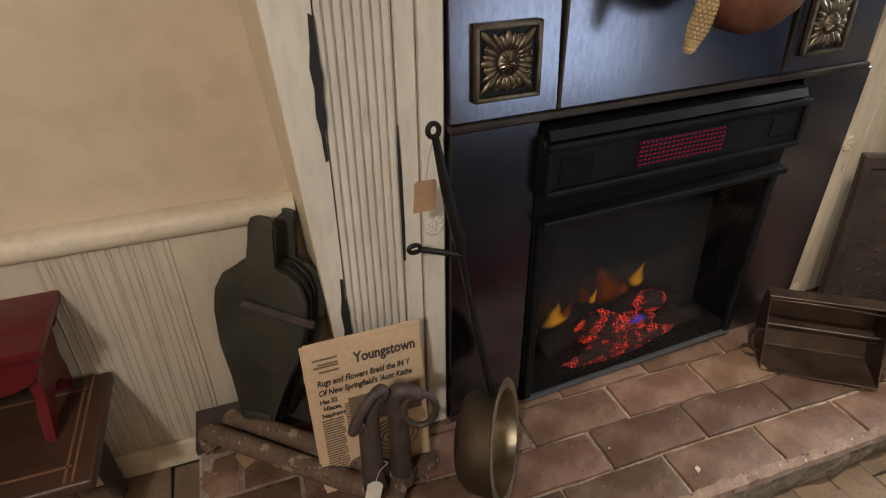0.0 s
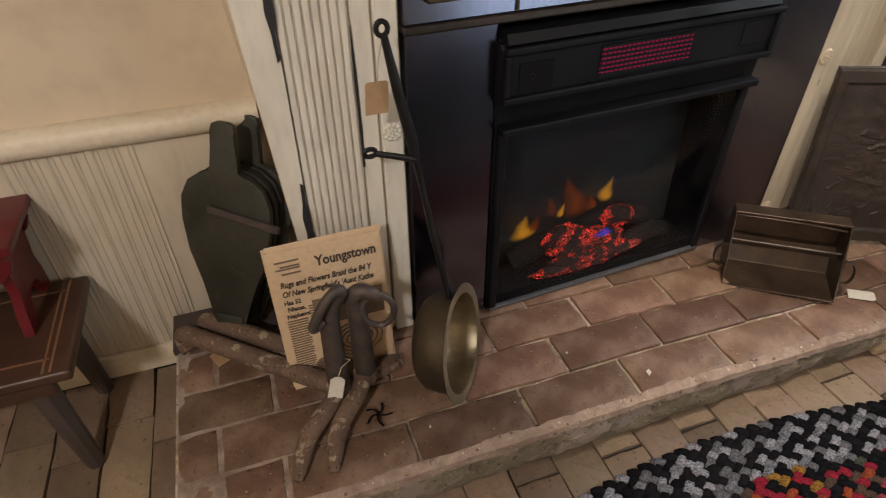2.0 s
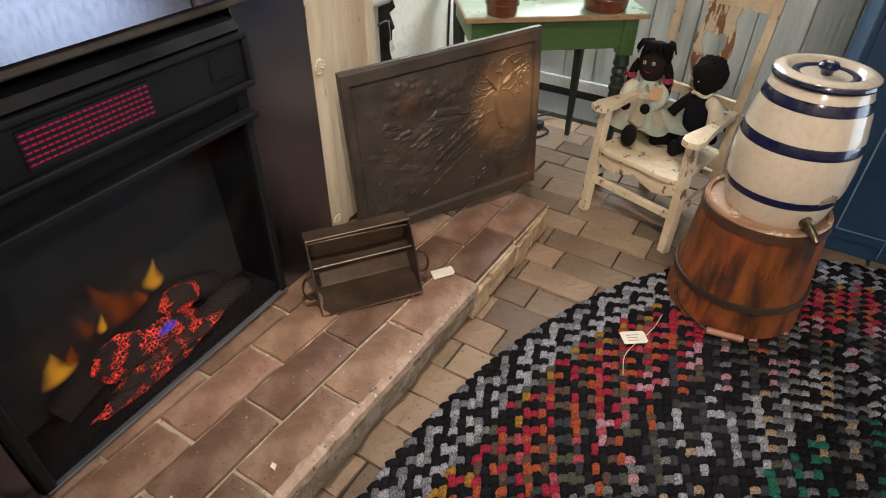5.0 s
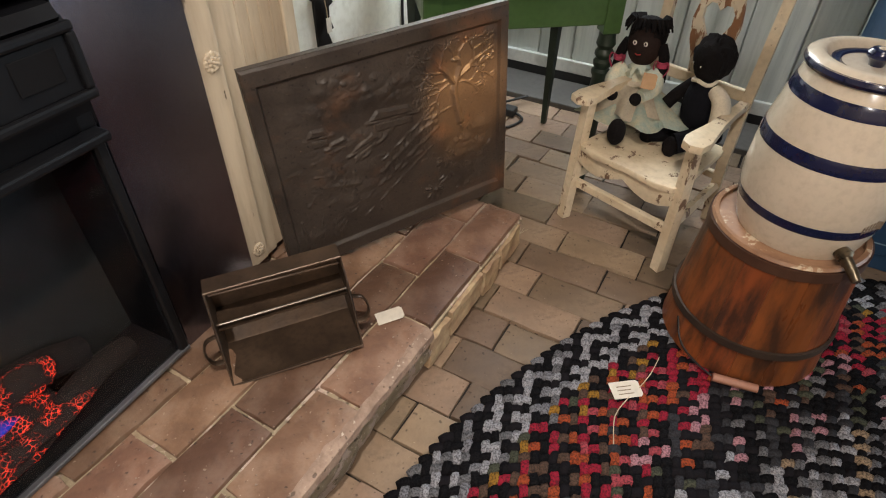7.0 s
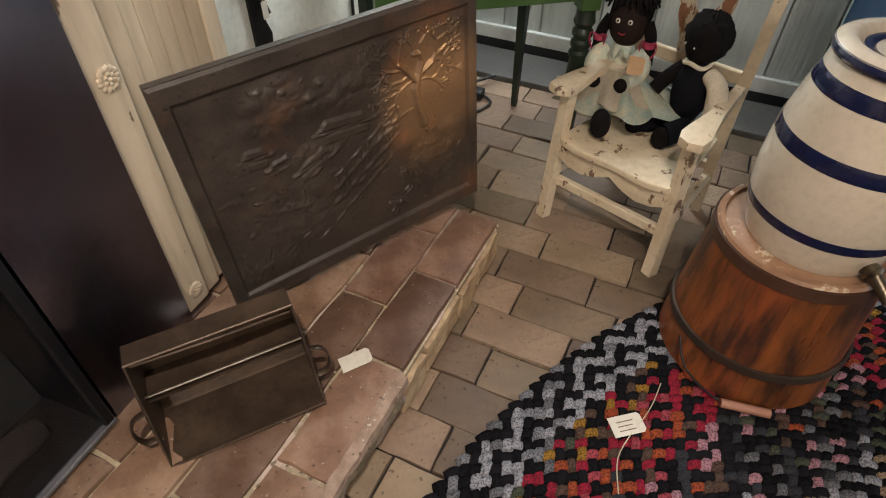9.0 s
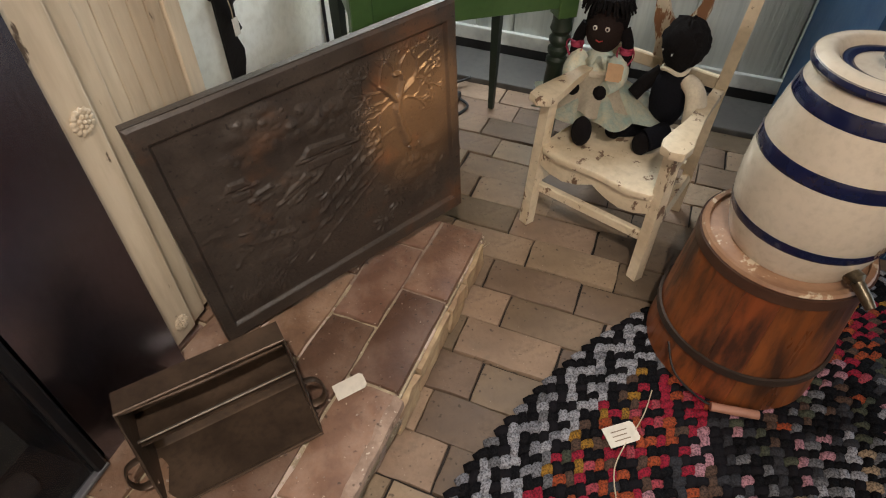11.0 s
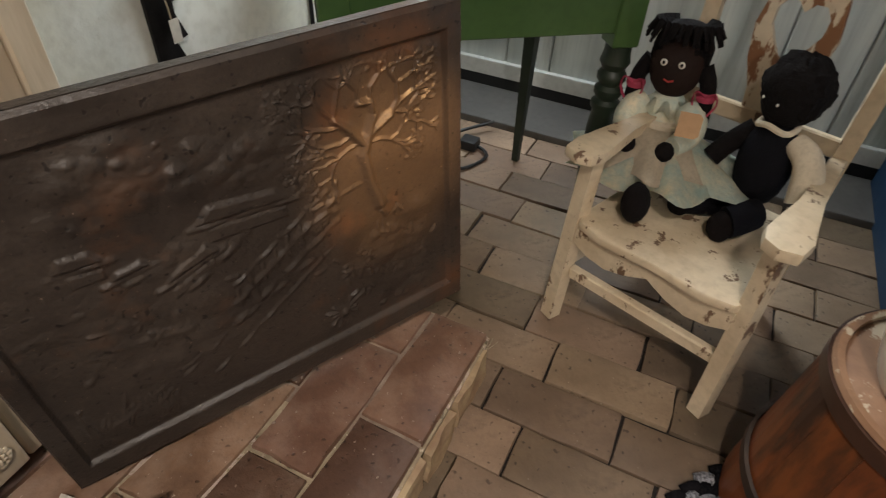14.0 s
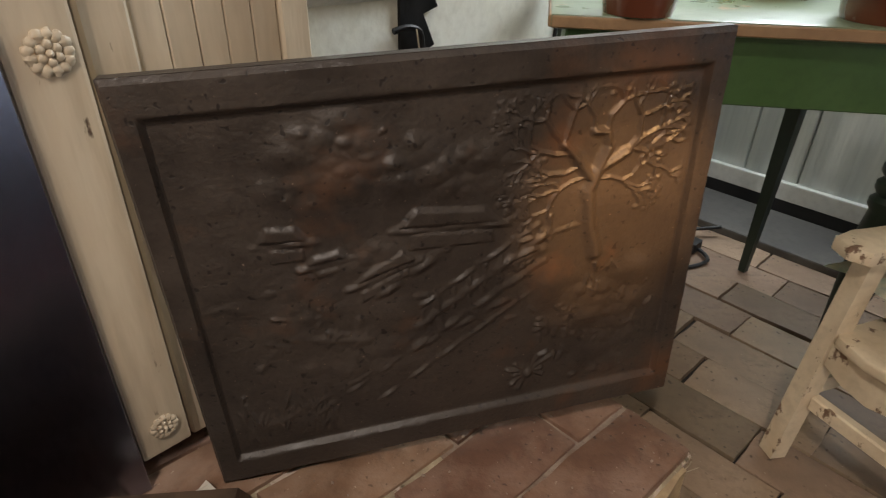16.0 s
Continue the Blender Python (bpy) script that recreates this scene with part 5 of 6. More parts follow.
apron = [(-0.150, 0.214), (0.110, 0.214), (0.128, 0.19), (0.118, 0.165), (0.095, 0.145), (0.07, 0.135), (0.03, 0.13), (-0.02, 0.128), (-0.07, 0.13), (-0.11, 0.135), (-0.135, 0.145)]
for y in (-0.088, 0.074):
    part("apron", slab(apron, y, y + 0.014, bev=0.002), RED_PAINT, stool)

# ---- gourd and corn hanging from the mantel ----
gourd = thing("dried_gourd", pose(0.285, -0.145, 1.085), "dark brown dried gourd hanging from the mantel", "gourd")
part("body", blob((0, 0, 0.085), (0.098, 0.085, 0.085), seg=28, rough=0.06, freq=3), GOURD, gourd, smooth=True)
part("neck", tube(smoothed([(0, 0, 0.15), (0.005, 0, 0.19), (0.0, 0.01, 0.226)], 4), [0.04, 0.035, 0.03, 0.026, 0.022, 0.020, 0.018, 0.016, 0.015], 12), GOURD, gourd, smooth=True)


def corn(m, label, length=0.19):
    c = thing("corn_cob", m, label, "corn", "cobs hanging from the mantel")
    kernels = bmesh.new()
    for r in range(26):
        z = 0.010 + length * r / 27
        rad = 0.0155 * min(1.0, 0.45 + 3.0 * r / 27)
        for k in range(12):
            a = math.tau * (k + 0.5 * (r % 2)) / 12
            blob((rad * math.cos(a), rad * math.sin(a), z), (0.0046, 0.0046, 0.0042), kernels, 6)
    tagged(part("kernels", kernels, CORN, c, smooth=True), kind="stuff")
    part("cob", tube([(0, 0, 0.002), (0, 0, 0.02), (0, 0, length)], [0.007, 0.013, 0.015], 12), CORN, c, smooth=True)
    part("husk", tube([(0, 0, length), (0.004, 0.006, length + 0.05)], [0.019, 0.010], 8), STRING, c)


corn(pose(0.172, -0.150, 1.058, 4, 12, 0), "pale dried corn cob hanging from the mantel")

# ---- green table with crocks ----
table = thing("green_table", pose(1.58, -0.04, 0.0, 0, 0, -51.5), "green painted table with turned legs and worn top", "table")
TW, TD, TH = 0.640, 0.57, 0.70
part("tabletop", box(0, TW, 0, TD, TH - 0.022, TH, 0.006, 2), TABLETOP, table, "worn green tabletop with bare wood edges", smooth=True)
part("top_edge", box(0.002, TW - 0.002, -0.003, 0.004, TH - 0.020, TH - 0.003, 0.002), WOOD_EDGE, table, "bare wooden edge")
part("top_edge", box(-0.003, 0.004, 0.002, TD - 0.002, TH - 0.020, TH - 0.003, 0.002), WOOD_EDGE, table)
for b in ((0.075, TW - 0.075, 0.034, 0.052), (0.075, TW - 0.075, TD - 0.06, TD - 0.042)):
    part("apron", box(*b, TH - 0.128, TH - 0.022, 0.002), GREEN_TABLE, table)
for x in (0.034, TW - 0.052):
    part("apron", box(x, x + 0.018, 0.075, TD - 0.085, TH - 0.128, TH - 0.022, 0.002), GREEN_TABLE, table)
turned = [(0.012, 0.0), (0.016, 0.03), (0.020, 0.10), (0.026, 0.26), (0.028, 0.36), (0.024, 0.405), (0.030, 0.415), (0.030, 0.425), (0.022, 0.433), (0.029, 0.445), (0.029, 0.455), (0.021, 0.463), (0.029, 0.475), (0.029, 0.485), (0.022, 0.495), (0.030, 0.510), (0.026, 0.53), (0.026, 0.545)]
for x, y in ((0.052, 0.055), (TW - 0.052, 0.055)):
    lg = part("leg", carve(lathe(turned, 20), (x, y, 0)), GREEN_DARK, table, "dark turned leg", smooth=True)
    part("leg_block", box(x - 0.027, x + 0.027, y - 0.027, y + 0.027, 0.545, TH - 0.022, 0.003), GREEN_TABLE, lg)
for x, y in ((0.052, TD - 0.06), (TW - 0.052, TD - 0.06)):
    part("leg", carve(lathe([(0.013, 0.0), (0.017, 0.16), (0.026, 0.545), (0.026, TH - 0.022)], 4), (x, y, 0), 0, 0, 0), GREEN_DARK, table, "dark tapered leg")


def crock(m, r, h, mat, label):
    c = thing("stoneware_crock", m, label, "crock", "crocks on the green table")
    part("body", lathe([(r * 0.86, 0), (r * 0.90, 0.008), (r, h * 0.45), (r * 0.96, h * 0.85), (r * 1.02, h * 0.93), (r * 1.02, h), (r * 0.90, h), (r * 0.88, h * 0.5), (0.01, 0.02)], 36, caps=False), mat, c, smooth=True)
    part("band", lathe([(r * 0.985, h * 0.25), (r * 1.0, h * 0.26), (r * 1.0, h * 0.29), (r * 0.99, h * 0.30)], 36, caps=False), mat, c)


crock(pose(1.690, -0.115, TH), 0.058, 0.13, RED_WARE, "brown glazed redware crock on the green table")
crock(pose(1.945, -0.385, TH), 0.082, 0.15, RED_WARE, "wide brown glazed redware crock on the green table")
crock(pose(2.13, -0.125, TH), 0.085, 0.10, YELLOW_WARE, "yellow glazed bowl on the green table")

# ---- trammel hook on the wall ----
tram = thing("iron_trammel", pose(1.612, 0.322, 0.34), "black iron saw-tooth trammel hanging on the wall", "trammel")
saw = [(-0.030, -0.05), (-0.012, -0.05), (0.010, 0.03), (0.034, 0.085), (0.040, 0.118), (0.026, 0.150), (0.022, 0.163), (0.050, 0.170), (0.024, 0.235), (0.058, 0.247), (0.028, 0.308), (0.066, 0.319), (0.032, 0.385), (0.070, 0.396),
       (0.034, 0.46), (0.074, 0.472), (0.030, 0.56), (0.030, 0.60), (-0.030, 0.60)]
part("saw_plate", slab(saw, -0.004, 0.004), IRON, tram)
part("hook_arm", tube(smoothed([(-0.055, -0.014, 0.285), (-0.02, -0.018, 0.290), (0.012, -0.016, 0.272), (0.016, -0.012, 0.20)], 5), 0.006, 8), IRON, tram, smooth=True)
part("string", tube([(-0.006, -0.024, 0.286), (0.004, -0.022, 0.24), (0.008, -0.018, 0.215)], 0.0016, 5), STRING, tram)
part("card", box(0.0, 0.022, -0.020, -0.0185, 0.170, 0.215), TAG_WHITE, tram, "small white tag")
cable = thing("power_cable", pose(2.18, 0.0, 0.0), "black power cable hanging behind the table and lying on the floor", "cable")
cb = smoothed([(-0.10, 0.326, 0.60), (-0.115, 0.322, 0.40), (-0.10, 0.318, 0.18), (-0.05, 0.25, 0.012), (0.05, 0.10, 0.008), (0.17, 0.0, 0.008), (0.13, -0.10, 0.008), (0.02, -0.05, 0.008), (0.14, 0.07, 0.008), (0.30, -0.05, 0.03)], 6)
part("cord", tube(cb, 0.0055, 7), CABLE, cable, smooth=True)
part("socket_box", box(0.135, 0.185, -0.055, 0.0, 0.0, 0.032, 0.006, 2), CABLE, cable)

# ---- child's armchair ----
chair = thing("child_armchair", pose(1.733, -0.660, 0.0, 0, 0, -108.0), "child's wooden armchair in chipped cream paint", "chair")
# local x across the chair, local +y to its back
cw, cd = 0.175, 0.285
for sx in (-1, 1):
    part("leg", tube([(sx * (cw + 0.004), -0.012, 0.0), (sx * cw, 0.0, 0.22), (sx * (cw - 0.006), 0.006, 0.415)], [0.0215, 0.0215, 0.0205], 4), WHITE_CHAIR, chair)
    part("leg", tube([(sx * (cw - 0.030), cd + 0.055, 0.0), (sx * (cw - 0.022), cd + 0.005, 0.24), (sx * (cw - 0.022), cd + 0.010, 0.40), (sx * (cw - 0.014), cd + 0.046, 0.84)], [0.019, 0.021, 0.021, 0.019], 4), WHITE_CHAIR, chair, "back leg running up as the back post")
    armshape = [(sx * (cw + 0.030), -0.040), (sx * (cw + 0.034), 0.0), (sx * (cw + 0.022), 0.05), (sx * (cw + 0.008), 0.12), (sx * (cw - 0.002), 0.20), (sx * (cw - 0.008), cd + 0.02), (sx * (cw - 0.038), cd + 0.02),
                (sx * (cw - 0.030), 0.20), (sx * (cw - 0.026), 0.10), (sx * (cw - 0.032), 0.03), (sx * (cw - 0.036), -0.01), (sx * (cw - 0.026), -0.040), (sx * cw, -0.052)]
    part("armrest", slab(armshape, 0.415, 0.438, "z", bev=0.005), WHITE_CHAIR, chair, "paddle shaped armrest", smooth=True)
    part("stretcher", tube([(sx * cw, 0.0, 0.155), (sx * (cw - 0.024), cd + 0.02, 0.150)], 0.014, 4), WHITE_CHAIR, chair)
seat = [(-0.168, 0.0), (-0.155, -0.020), (-0.10, -0.034), (0.0, -0.026), (0.10, -0.034), (0.155, -0.020), (0.168, 0.0), (0.148, cd + 0.01), (-0.148, cd + 0.01)]
part("seat", slab(seat, 0.262, 0.282, "z", bev=0.005), WHITE_CHAIR, chair, smooth=True)
scal = [(-0.160, 0.262), (0.160, 0.262), (0.160, 0.222), (0.125, 0.206), (0.085, 0.200), (0.045, 0.210), (0.012, 0.226), (0.0, 0.236), (-0.012, 0.226), (-0.045, 0.210), (-0.085, 0.200), (-0.125, 0.206), (-0.160, 0.222)]
part("front_apron", slab(scal, -0.016, -0.002, bev=0.002), WHITE_CHAIR, chair, "scalloped front rail", smooth=True)
part("stretcher", box(-0.160, 0.160, -0.008, 0.012, 0.122, 0.150, 0.003), WHITE_CHAIR, chair)
part("stretcher", box(-0.140, 0.140, cd + 0.02, cd + 0.038, 0.16, 0.185, 0.003), WHITE_CHAIR, chair)
crest = [(-0.158, 0.0), (0.158, 0.0), (0.165, 0.03), (0.15, 0.062), (0.10, 0.078), (0.0, 0.085), (-0.10, 0.078), (-0.15, 0.062), (-0.165, 0.03)]
part("crest_rail", carve(slab(crest, -0.009, 0.009, bev=0.003), (0, cd + 0.038, 0.745), -4.7), WHITE_CHAIR, chair, smooth=True)
part("back_rail", carve(box(-0.150, 0.150, -0.009, 0.009, 0.0, 0.034, 0.003), (0, cd + 0.012, 0.430), -4.7), WHITE_CHAIR, chair)
# splat with a heart cut through: two halves round the opening
heart = [(0.0, 0.088), (0.024, 0.120), (0.043, 0.155), (0.044, 0.182), (0.032, 0.200), (0.014, 0.200), (0.0, 0.184)]
right = [(0.0, 0.0), (0.036, 0.0), (0.040, 0.04), (0.060, 0.09), (0.070, 0.15), (0.060, 0.21), (0.050, 0.25), (0.060, 0.290), (0.0, 0.290)] + heart[::-1]
for sx in (1, -1):
    part("splat", carve(slab([(sx * a, c) for a, c in right], -0.006, 0.006), (-0.004, cd + 0.015, 0.460), -4.7), WHITE_WORN, chair, "flaked splat with a heart cut-out")

# ---- rag dolls, plain stuffed shapes ----


def joined(pieces):
    """One mesh from (bmesh, material index) pieces."""
    bm = bmesh.new()
    for piece, index in pieces:
        for f in piece.faces:
            f.material_index = index
        me = bpy.data.meshes.new("piece")
        piece.to_mesh(me)
        piece.free()
        bm.from_mesh(me)
        bpy.data.meshes.remove(me)
    return bm


def skirt(r0, r1, z0, z1, folds, depth, squash=0.8):
    bm = bmesh.new()
    n, rings = 72, []
    for k in range(7):
        s = k / 6
        rings.append([bm.verts.new(((r1 + (r0 - r1) * s) * math.cos(a) * (1 + (1 - s) * depth * math.sin(folds * a + 2 * math.sin(3 * a))), squash * (r1 + (r0 - r1) * s) * math.sin(a) * (1 + (1 - s) * depth * math.sin(folds * a)),
                                    z0 + (z1 - z0) * s + 0.008 * (1 - s) * math.sin(folds * a + 1))) for a in (math.tau * i / n for i in range(n))])
    for a, b in zip(rings, rings[1:]):
        for i in range(n):
            bm.faces.new((a[i], a[(i + 1) % n], b[(i + 1) % n], b[i]))
    bmesh.ops.solidify(bm, geom=bm.faces[:], thickness=0.003)
    return bm


girl = [(blob((0, 0.0, 0.232), (0.056, 0.052, 0.060), seg=20), 0)]
hair = blob((0, 0.014, 0.252), (0.062, 0.054, 0.054), seg=22, rough=0.10, freq=9)
fringe = bmesh.new()
for i in range(46):
    a = random.uniform(-2.6, 2.6)
    p = Vector((0.045 * math.sin(a), -0.030 * math.cos(a) + 0.004, 0.288))
    tube([p, p + Vector((0.018 * math.sin(a), -0.020 * math.cos(a), 0.014)), p + Vector((0.032 * math.sin(a), -0.034 * math.cos(a), -0.010 + random.uniform(-0.012, 0.01)))], [0.005, 0.006, 0.003], 5, fringe)
girl += [(hair, 1), (fringe, 1)]
for sx in (-1, 1):
    girl.append((tube(smoothed([(sx * 0.055, 0.0, 0.235), (sx * 0.072, -0.004, 0.205), (sx * 0.076, -0.010, 0.170), (sx * 0.078, -0.012, 0.140)], 4), 0.017, 10), 1))
    girl.append((lathe([(0.018, -0.008), (0.021, 0.0), (0.018, 0.008)], 14, at=(sx * 0.074, -0.008, 0.188)), 4))
    for q in (-1, 1):
        girl.append((tube(smoothed([(sx * 0.076, -0.024, 0.188), (sx * 0.076 + q * 0.018, -0.030, 0.200), (sx * 0.076 + q * 0.024, -0.028, 0.182), (sx * 0.076 + q * 0.012, -0.026, 0.160)], 4), 0.0048, 6, flat=0.4), 4))
    girl.append((blob((sx * 0.018, -0.050, 0.242), (0.0070, 0.003, 0.0062), seg=10), 5))
    girl.append((blob((sx * 0.018, -0.0525, 0.242), (0.0032, 0.002, 0.0036), seg=8), 1))
    girl.append((tube(smoothed([(sx * 0.046, -0.005, 0.158), (sx * 0.070, -0.040, 0.130), (sx * 0.050, -0.092, 0.112)], 5), [0.024, 0.030, 0.032, 0.032, 0.030, 0.028, 0.026, 0.024, 0.022, 0.020, 0.019], 12), 3))
    girl.append((blob((sx * 0.040, -0.108, 0.106), (0.020, 0.018, 0.018), seg=12), 1))
    if sx > 0:
        continue
    girl.append((tube(smoothed([(sx * 0.035, -0.04, 0.03), (sx * 0.004, -0.11, 0.030), (0.022, -0.160, 0.030)], 4), 0.021, 12), 0))
    girl.append((blob((0.024, -0.180, 0.028), (0.030, 0.028, 0.038), seg=16), 1))
girl.append((tube([(-0.010, -0.0515, 0.214), (0.0, -0.0535, 0.2115), (0.010, -0.0515, 0.214)], 0.0020, 6), 6))
girl.append((blob((0, 0, 0.120), (0.052, 0.044, 0.070), seg=18), 3))
girl.append((carve(skirt(0.050, 0.205, 0.044, 0.118, 9, 0.20, 0.72), (0.026, -0.022, 0)), 3))
girl.append((carve(skirt(0.052, 0.138, 0.062, 0.130, 8, 0.16, 0.98), (0.008, -0.024, 0)), 2))
girl.append((skirt(0.030, 0.056, 0.150, 0.176, 8, 0.08), 3))
girl.append((lathe([(0.050, 0.114), (0.061, 0.119), (0.061, 0.133), (0.050, 0.138)], 28, caps=False), 2))
CM = pose(1.733, -0.660, 0.0, 0, 0, -108.0)
girl_ob = part("rag_doll", joined(girl), [BROWN_CLOTH, BLACK_CLOTH, WHITE_CLOTH, PRINT_CLOTH, PINK, WHITE_DOT, RED_THREAD], m=CM @ pose(-0.138, 0.200, 0.284, -6, -3, 12) @ Matrix.Diagonal((0.90, 0.94, 1.06, 1)), smooth=True)
tagged(girl_ob, "dark cloth rag doll in a faded print dress and apron", "doll", "dolls on the child's chair")
card = card_tag(CM @ pose(-0.066, 0.128, 0.470, 64, 0, 24), 0.040, 0.044, "tan card tag pinned to the doll's dress", CARD)

boy = [(blob((0, 0, 0.245), (0.050, 0.048, 0.054), seg=20), 1), (blob((0, 0.010, 0.258), (0.063, 0.058, 0.057), seg=34, rough=0.20, freq=11), 1)]
boy += [(blob((-0.022, -0.048, 0.244), (0.0024, 0.002, 0.0030), seg=8), 5), (blob((0.012, -0.050, 0.240), (0.0024, 0.002, 0.0030), seg=8), 5)]
boy += [(blob((0, 0, 0.125), (0.056, 0.046, 0.085), seg=18), 7), (tube([(0.036 * math.cos(a), 0.032 * math.sin(a) - 0.004, 0.196 + 0.004 * math.sin(3 * a)) for a in (math.tau * k / 20 for k in range(20))], 0.0055, 8, closed=True), 2)]
boy += [(tube(smoothed([(0.044, 0.0, 0.178), (0.086, -0.006, 0.158), (0.112, -0.016, 0.098)], 5), [0.020 + 0.012 * i / 10 for i in range(11)], 14), 2), (blob((0.116, -0.020, 0.076), (0.020, 0.018, 0.020), seg=12), 1)]
boy += [(tube(smoothed([(-0.045, 0.0, 0.175), (-0.072, -0.028, 0.140), (-0.085, -0.050, 0.110)], 5), [0.020] * 11, 12), 1)]
for sx in (-1, 1):
    boy += [(tube(smoothed([(sx * 0.032, -0.02, 0.040), (sx * 0.045 - 0.016, -0.055, 0.035), (sx * 0.055 - 0.034, -0.080, 0.028)], 4), 0.031, 12), 7), (blob((sx * 0.055 - 0.038, -0.090, 0.020), (0.028, 0.022, 0.030), seg=12), 1)]
boy_ob = part("rag_doll", joined(boy), [BROWN_CLOTH, BLACK_CLOTH, WHITE_CLOTH, PRINT_CLOTH, PINK, WHITE_DOT, RED_THREAD, NAVY_CLOTH], m=CM @ pose(0.064, 0.205, 0.284, -4, -5, -18) @ Matrix.Diagonal((0.90, 0.94, 1.03, 1)), smooth=True)
tagged(boy_ob, "black cloth rag doll in dark overalls and cream shirt", "doll", "dolls on the child's chair")

# ---- wooden firkin with a stoneware barrel on it ----
FK = (1.525, -1.075)
firkin = thing("wooden_firkin", pose(*FK, 0.016), "orange-brown wooden firkin, upturned, with iron hoops", "bucket")
NS = 16
for i in range(NS):
    bm = bmesh.new()
    a0, a1 = math.tau * i / NS + 0.0015, math.tau * (i + 1) / NS - 0.0015
    vs = []
    for z, r in ((0.0, 0.196), (0.0, 0.184), (0.352, 0.166), (0.352, 0.154)):
        vs.append([bm.verts.new((r * math.cos(a), r * math.sin(a), z)) for a in (a0, (2 * a0 + a1) / 3, (a0 + 2 * a1) / 3, a1)])
    o0, i0, o1, i1 = vs
    for k in range(3):
        bm.faces.new((o0[k], o0[k + 1], o1[k + 1], o1[k]))
        bm.faces.new((i0[k], i1[k], i1[k + 1], i0[k + 1]))
        bm.faces.new((o1[k], o1[k + 1], i1[k + 1], i1[k]))
        bm.faces.new((o0[k], i0[k], i0[k + 1], o0[k + 1]))
    bm.faces.new((o0[0], o1[0], i1[0], i0[0]))
    bm.faces.new((o0[3], i0[3], i1[3], o1[3]))
    part("stave", bm, BUCKET, firkin)


def hoop(z, h, r):
    return lathe([(r - 0.004, z), (r + 0.003, z), (r + 0.0025, z + h), (r - 0.004, z + h)], 48, caps=False)


part("hoop", hoop(0.095, 0.020, 0.1925), HOOP, firkin, "flat iron hoop", smooth=True)
part("hoop", hoop(0.322, 0.026, 0.1695), DARK_WOOD, firkin, "dark wooden hoop", smooth=True)
part("lid_board", lathe([(0.156, 0.338), (0.156, 0.346), (0.150, 0.349), (0.0, 0.349)], 40), BUCKET_TOP, firkin, "recessed worn wooden head", smooth=True)
part("rim", lathe([(0.153, 0.350), (0.154, 0.356), (0.164, 0.357), (0.168, 0.350)], 48, caps=False), BUCKET_TOP, firkin, "pale worn top rim", smooth=True)
bail = smoothed([(-0.135, 0.150, 0.085), (-0.190, 0.120, 0.050), (-0.212, 0.045, 0.012), (-0.215, -0.02, 0.012), (-0.200, -0.06, 0.012)], 6)
part("bail_wire", tube(bail, 0.0026, 6), IRON, firkin, "thin wire bail", smooth=True)
part("bail_grip", tube([(-0.222, 0.030, 0.014), (-0.205, -0.070, 0.014)], 0.0105, 10), material("pale_wood_grip", (0.40, 0.20, 0.14), (0.30, 0.14, 0.09), 0.5), firkin, "turned wooden grip", smooth=True)

barrel = thing("stoneware_barrel", pose(FK[0] + 0.004, FK[1] - 0.012, 0.366) @ Matrix.Diagonal((0.955, 0.955, 1.055, 1)), "cream stoneware water barrel with cobalt blue bands", "barrel")
SH = [(0.132, 0.0), (0.138, 0.012), (0.148, 0.050), (0.156, 0.100), (0.158, 0.140), (0.156, 0.185), (0.149, 0.235), (0.138, 0.285), (0.124, 0.332), (0.118, 0.345)]


def shell_at(z):
    for (r0, z0), (r1, z1) in zip(SH, SH[1:]):
        if z0 <= z <= z1:
            return r0 + (r1 - r0) * (z - z0) / (z1 - z0)
    return SH[-1][0]


part("body", lathe([(0.0, 0.0)] + [(shell_at(0.345 * i / 40), 0.345 * i / 40) for i in range(41)] + [(0.10, 0.346), (0.0, 0.346)], 64, caps=False), STONEWARE, barrel, smooth=True)
for z, h in ((0.064, 0.021), (0.200, 0.027), (0.299, 0.026)):
    part("blue_band", lathe([(shell_at(z + h * k / 6) + (0.0006 if k in (0, 6) else 0.0016), z + h * k / 6) for k in range(7)], 64, caps=False), COBALT, barrel, "cobalt blue glazed band", smooth=True)
LZ = 0.029
lid = part("lid", lathe([(r * 0.905, z + LZ) for r, z in [(0.125, 0.316), (0.138, 0.320), (0.141, 0.327), (0.139, 0.335), (0.128, 0.341), (0.112, 0.344), (0.100, 0.340), (0.090, 0.330), (0.060, 0.327), (0.0, 0.327)]], 56), STONEWARE, barrel, "glossy cream lid with a blue knob", smooth=True)
part("blue_ring", lathe([(r * 0.907, z + LZ) for r, z in [(0.1382, 0.3205), (0.1418, 0.3262), (0.1402, 0.3330), (0.1375, 0.3362)]], 56, caps=False), COBALT, lid, smooth=True)
part("blue_ring", lathe([(r * 0.905, z + LZ) for r, z in [(0.0880, 0.3310), (0.0850, 0.3316), (0.070, 0.3300), (0.067, 0.3285)]], 56, caps=False), COBALT, lid, smooth=True)
part("knob", lathe([(r * 0.80, z + LZ) for r, z in [(0.016, 0.326), (0.020, 0.336), (0.030, 0.343), (0.031, 0.350), (0.024, 0.356), (0.0, 0.358)]], 28), COBALT, lid, "blue knob", smooth=True)
part("knob_dot", lathe([(r * 0.80, z + LZ) for r, z in [(0.012, 0.3566), (0.008, 0.3592), (0.0, 0.3598)]], 18), STONEWARE, lid, smooth=True)
sp = Vector((math.cos(radians(-142)), math.sin(radians(-142)), 0))
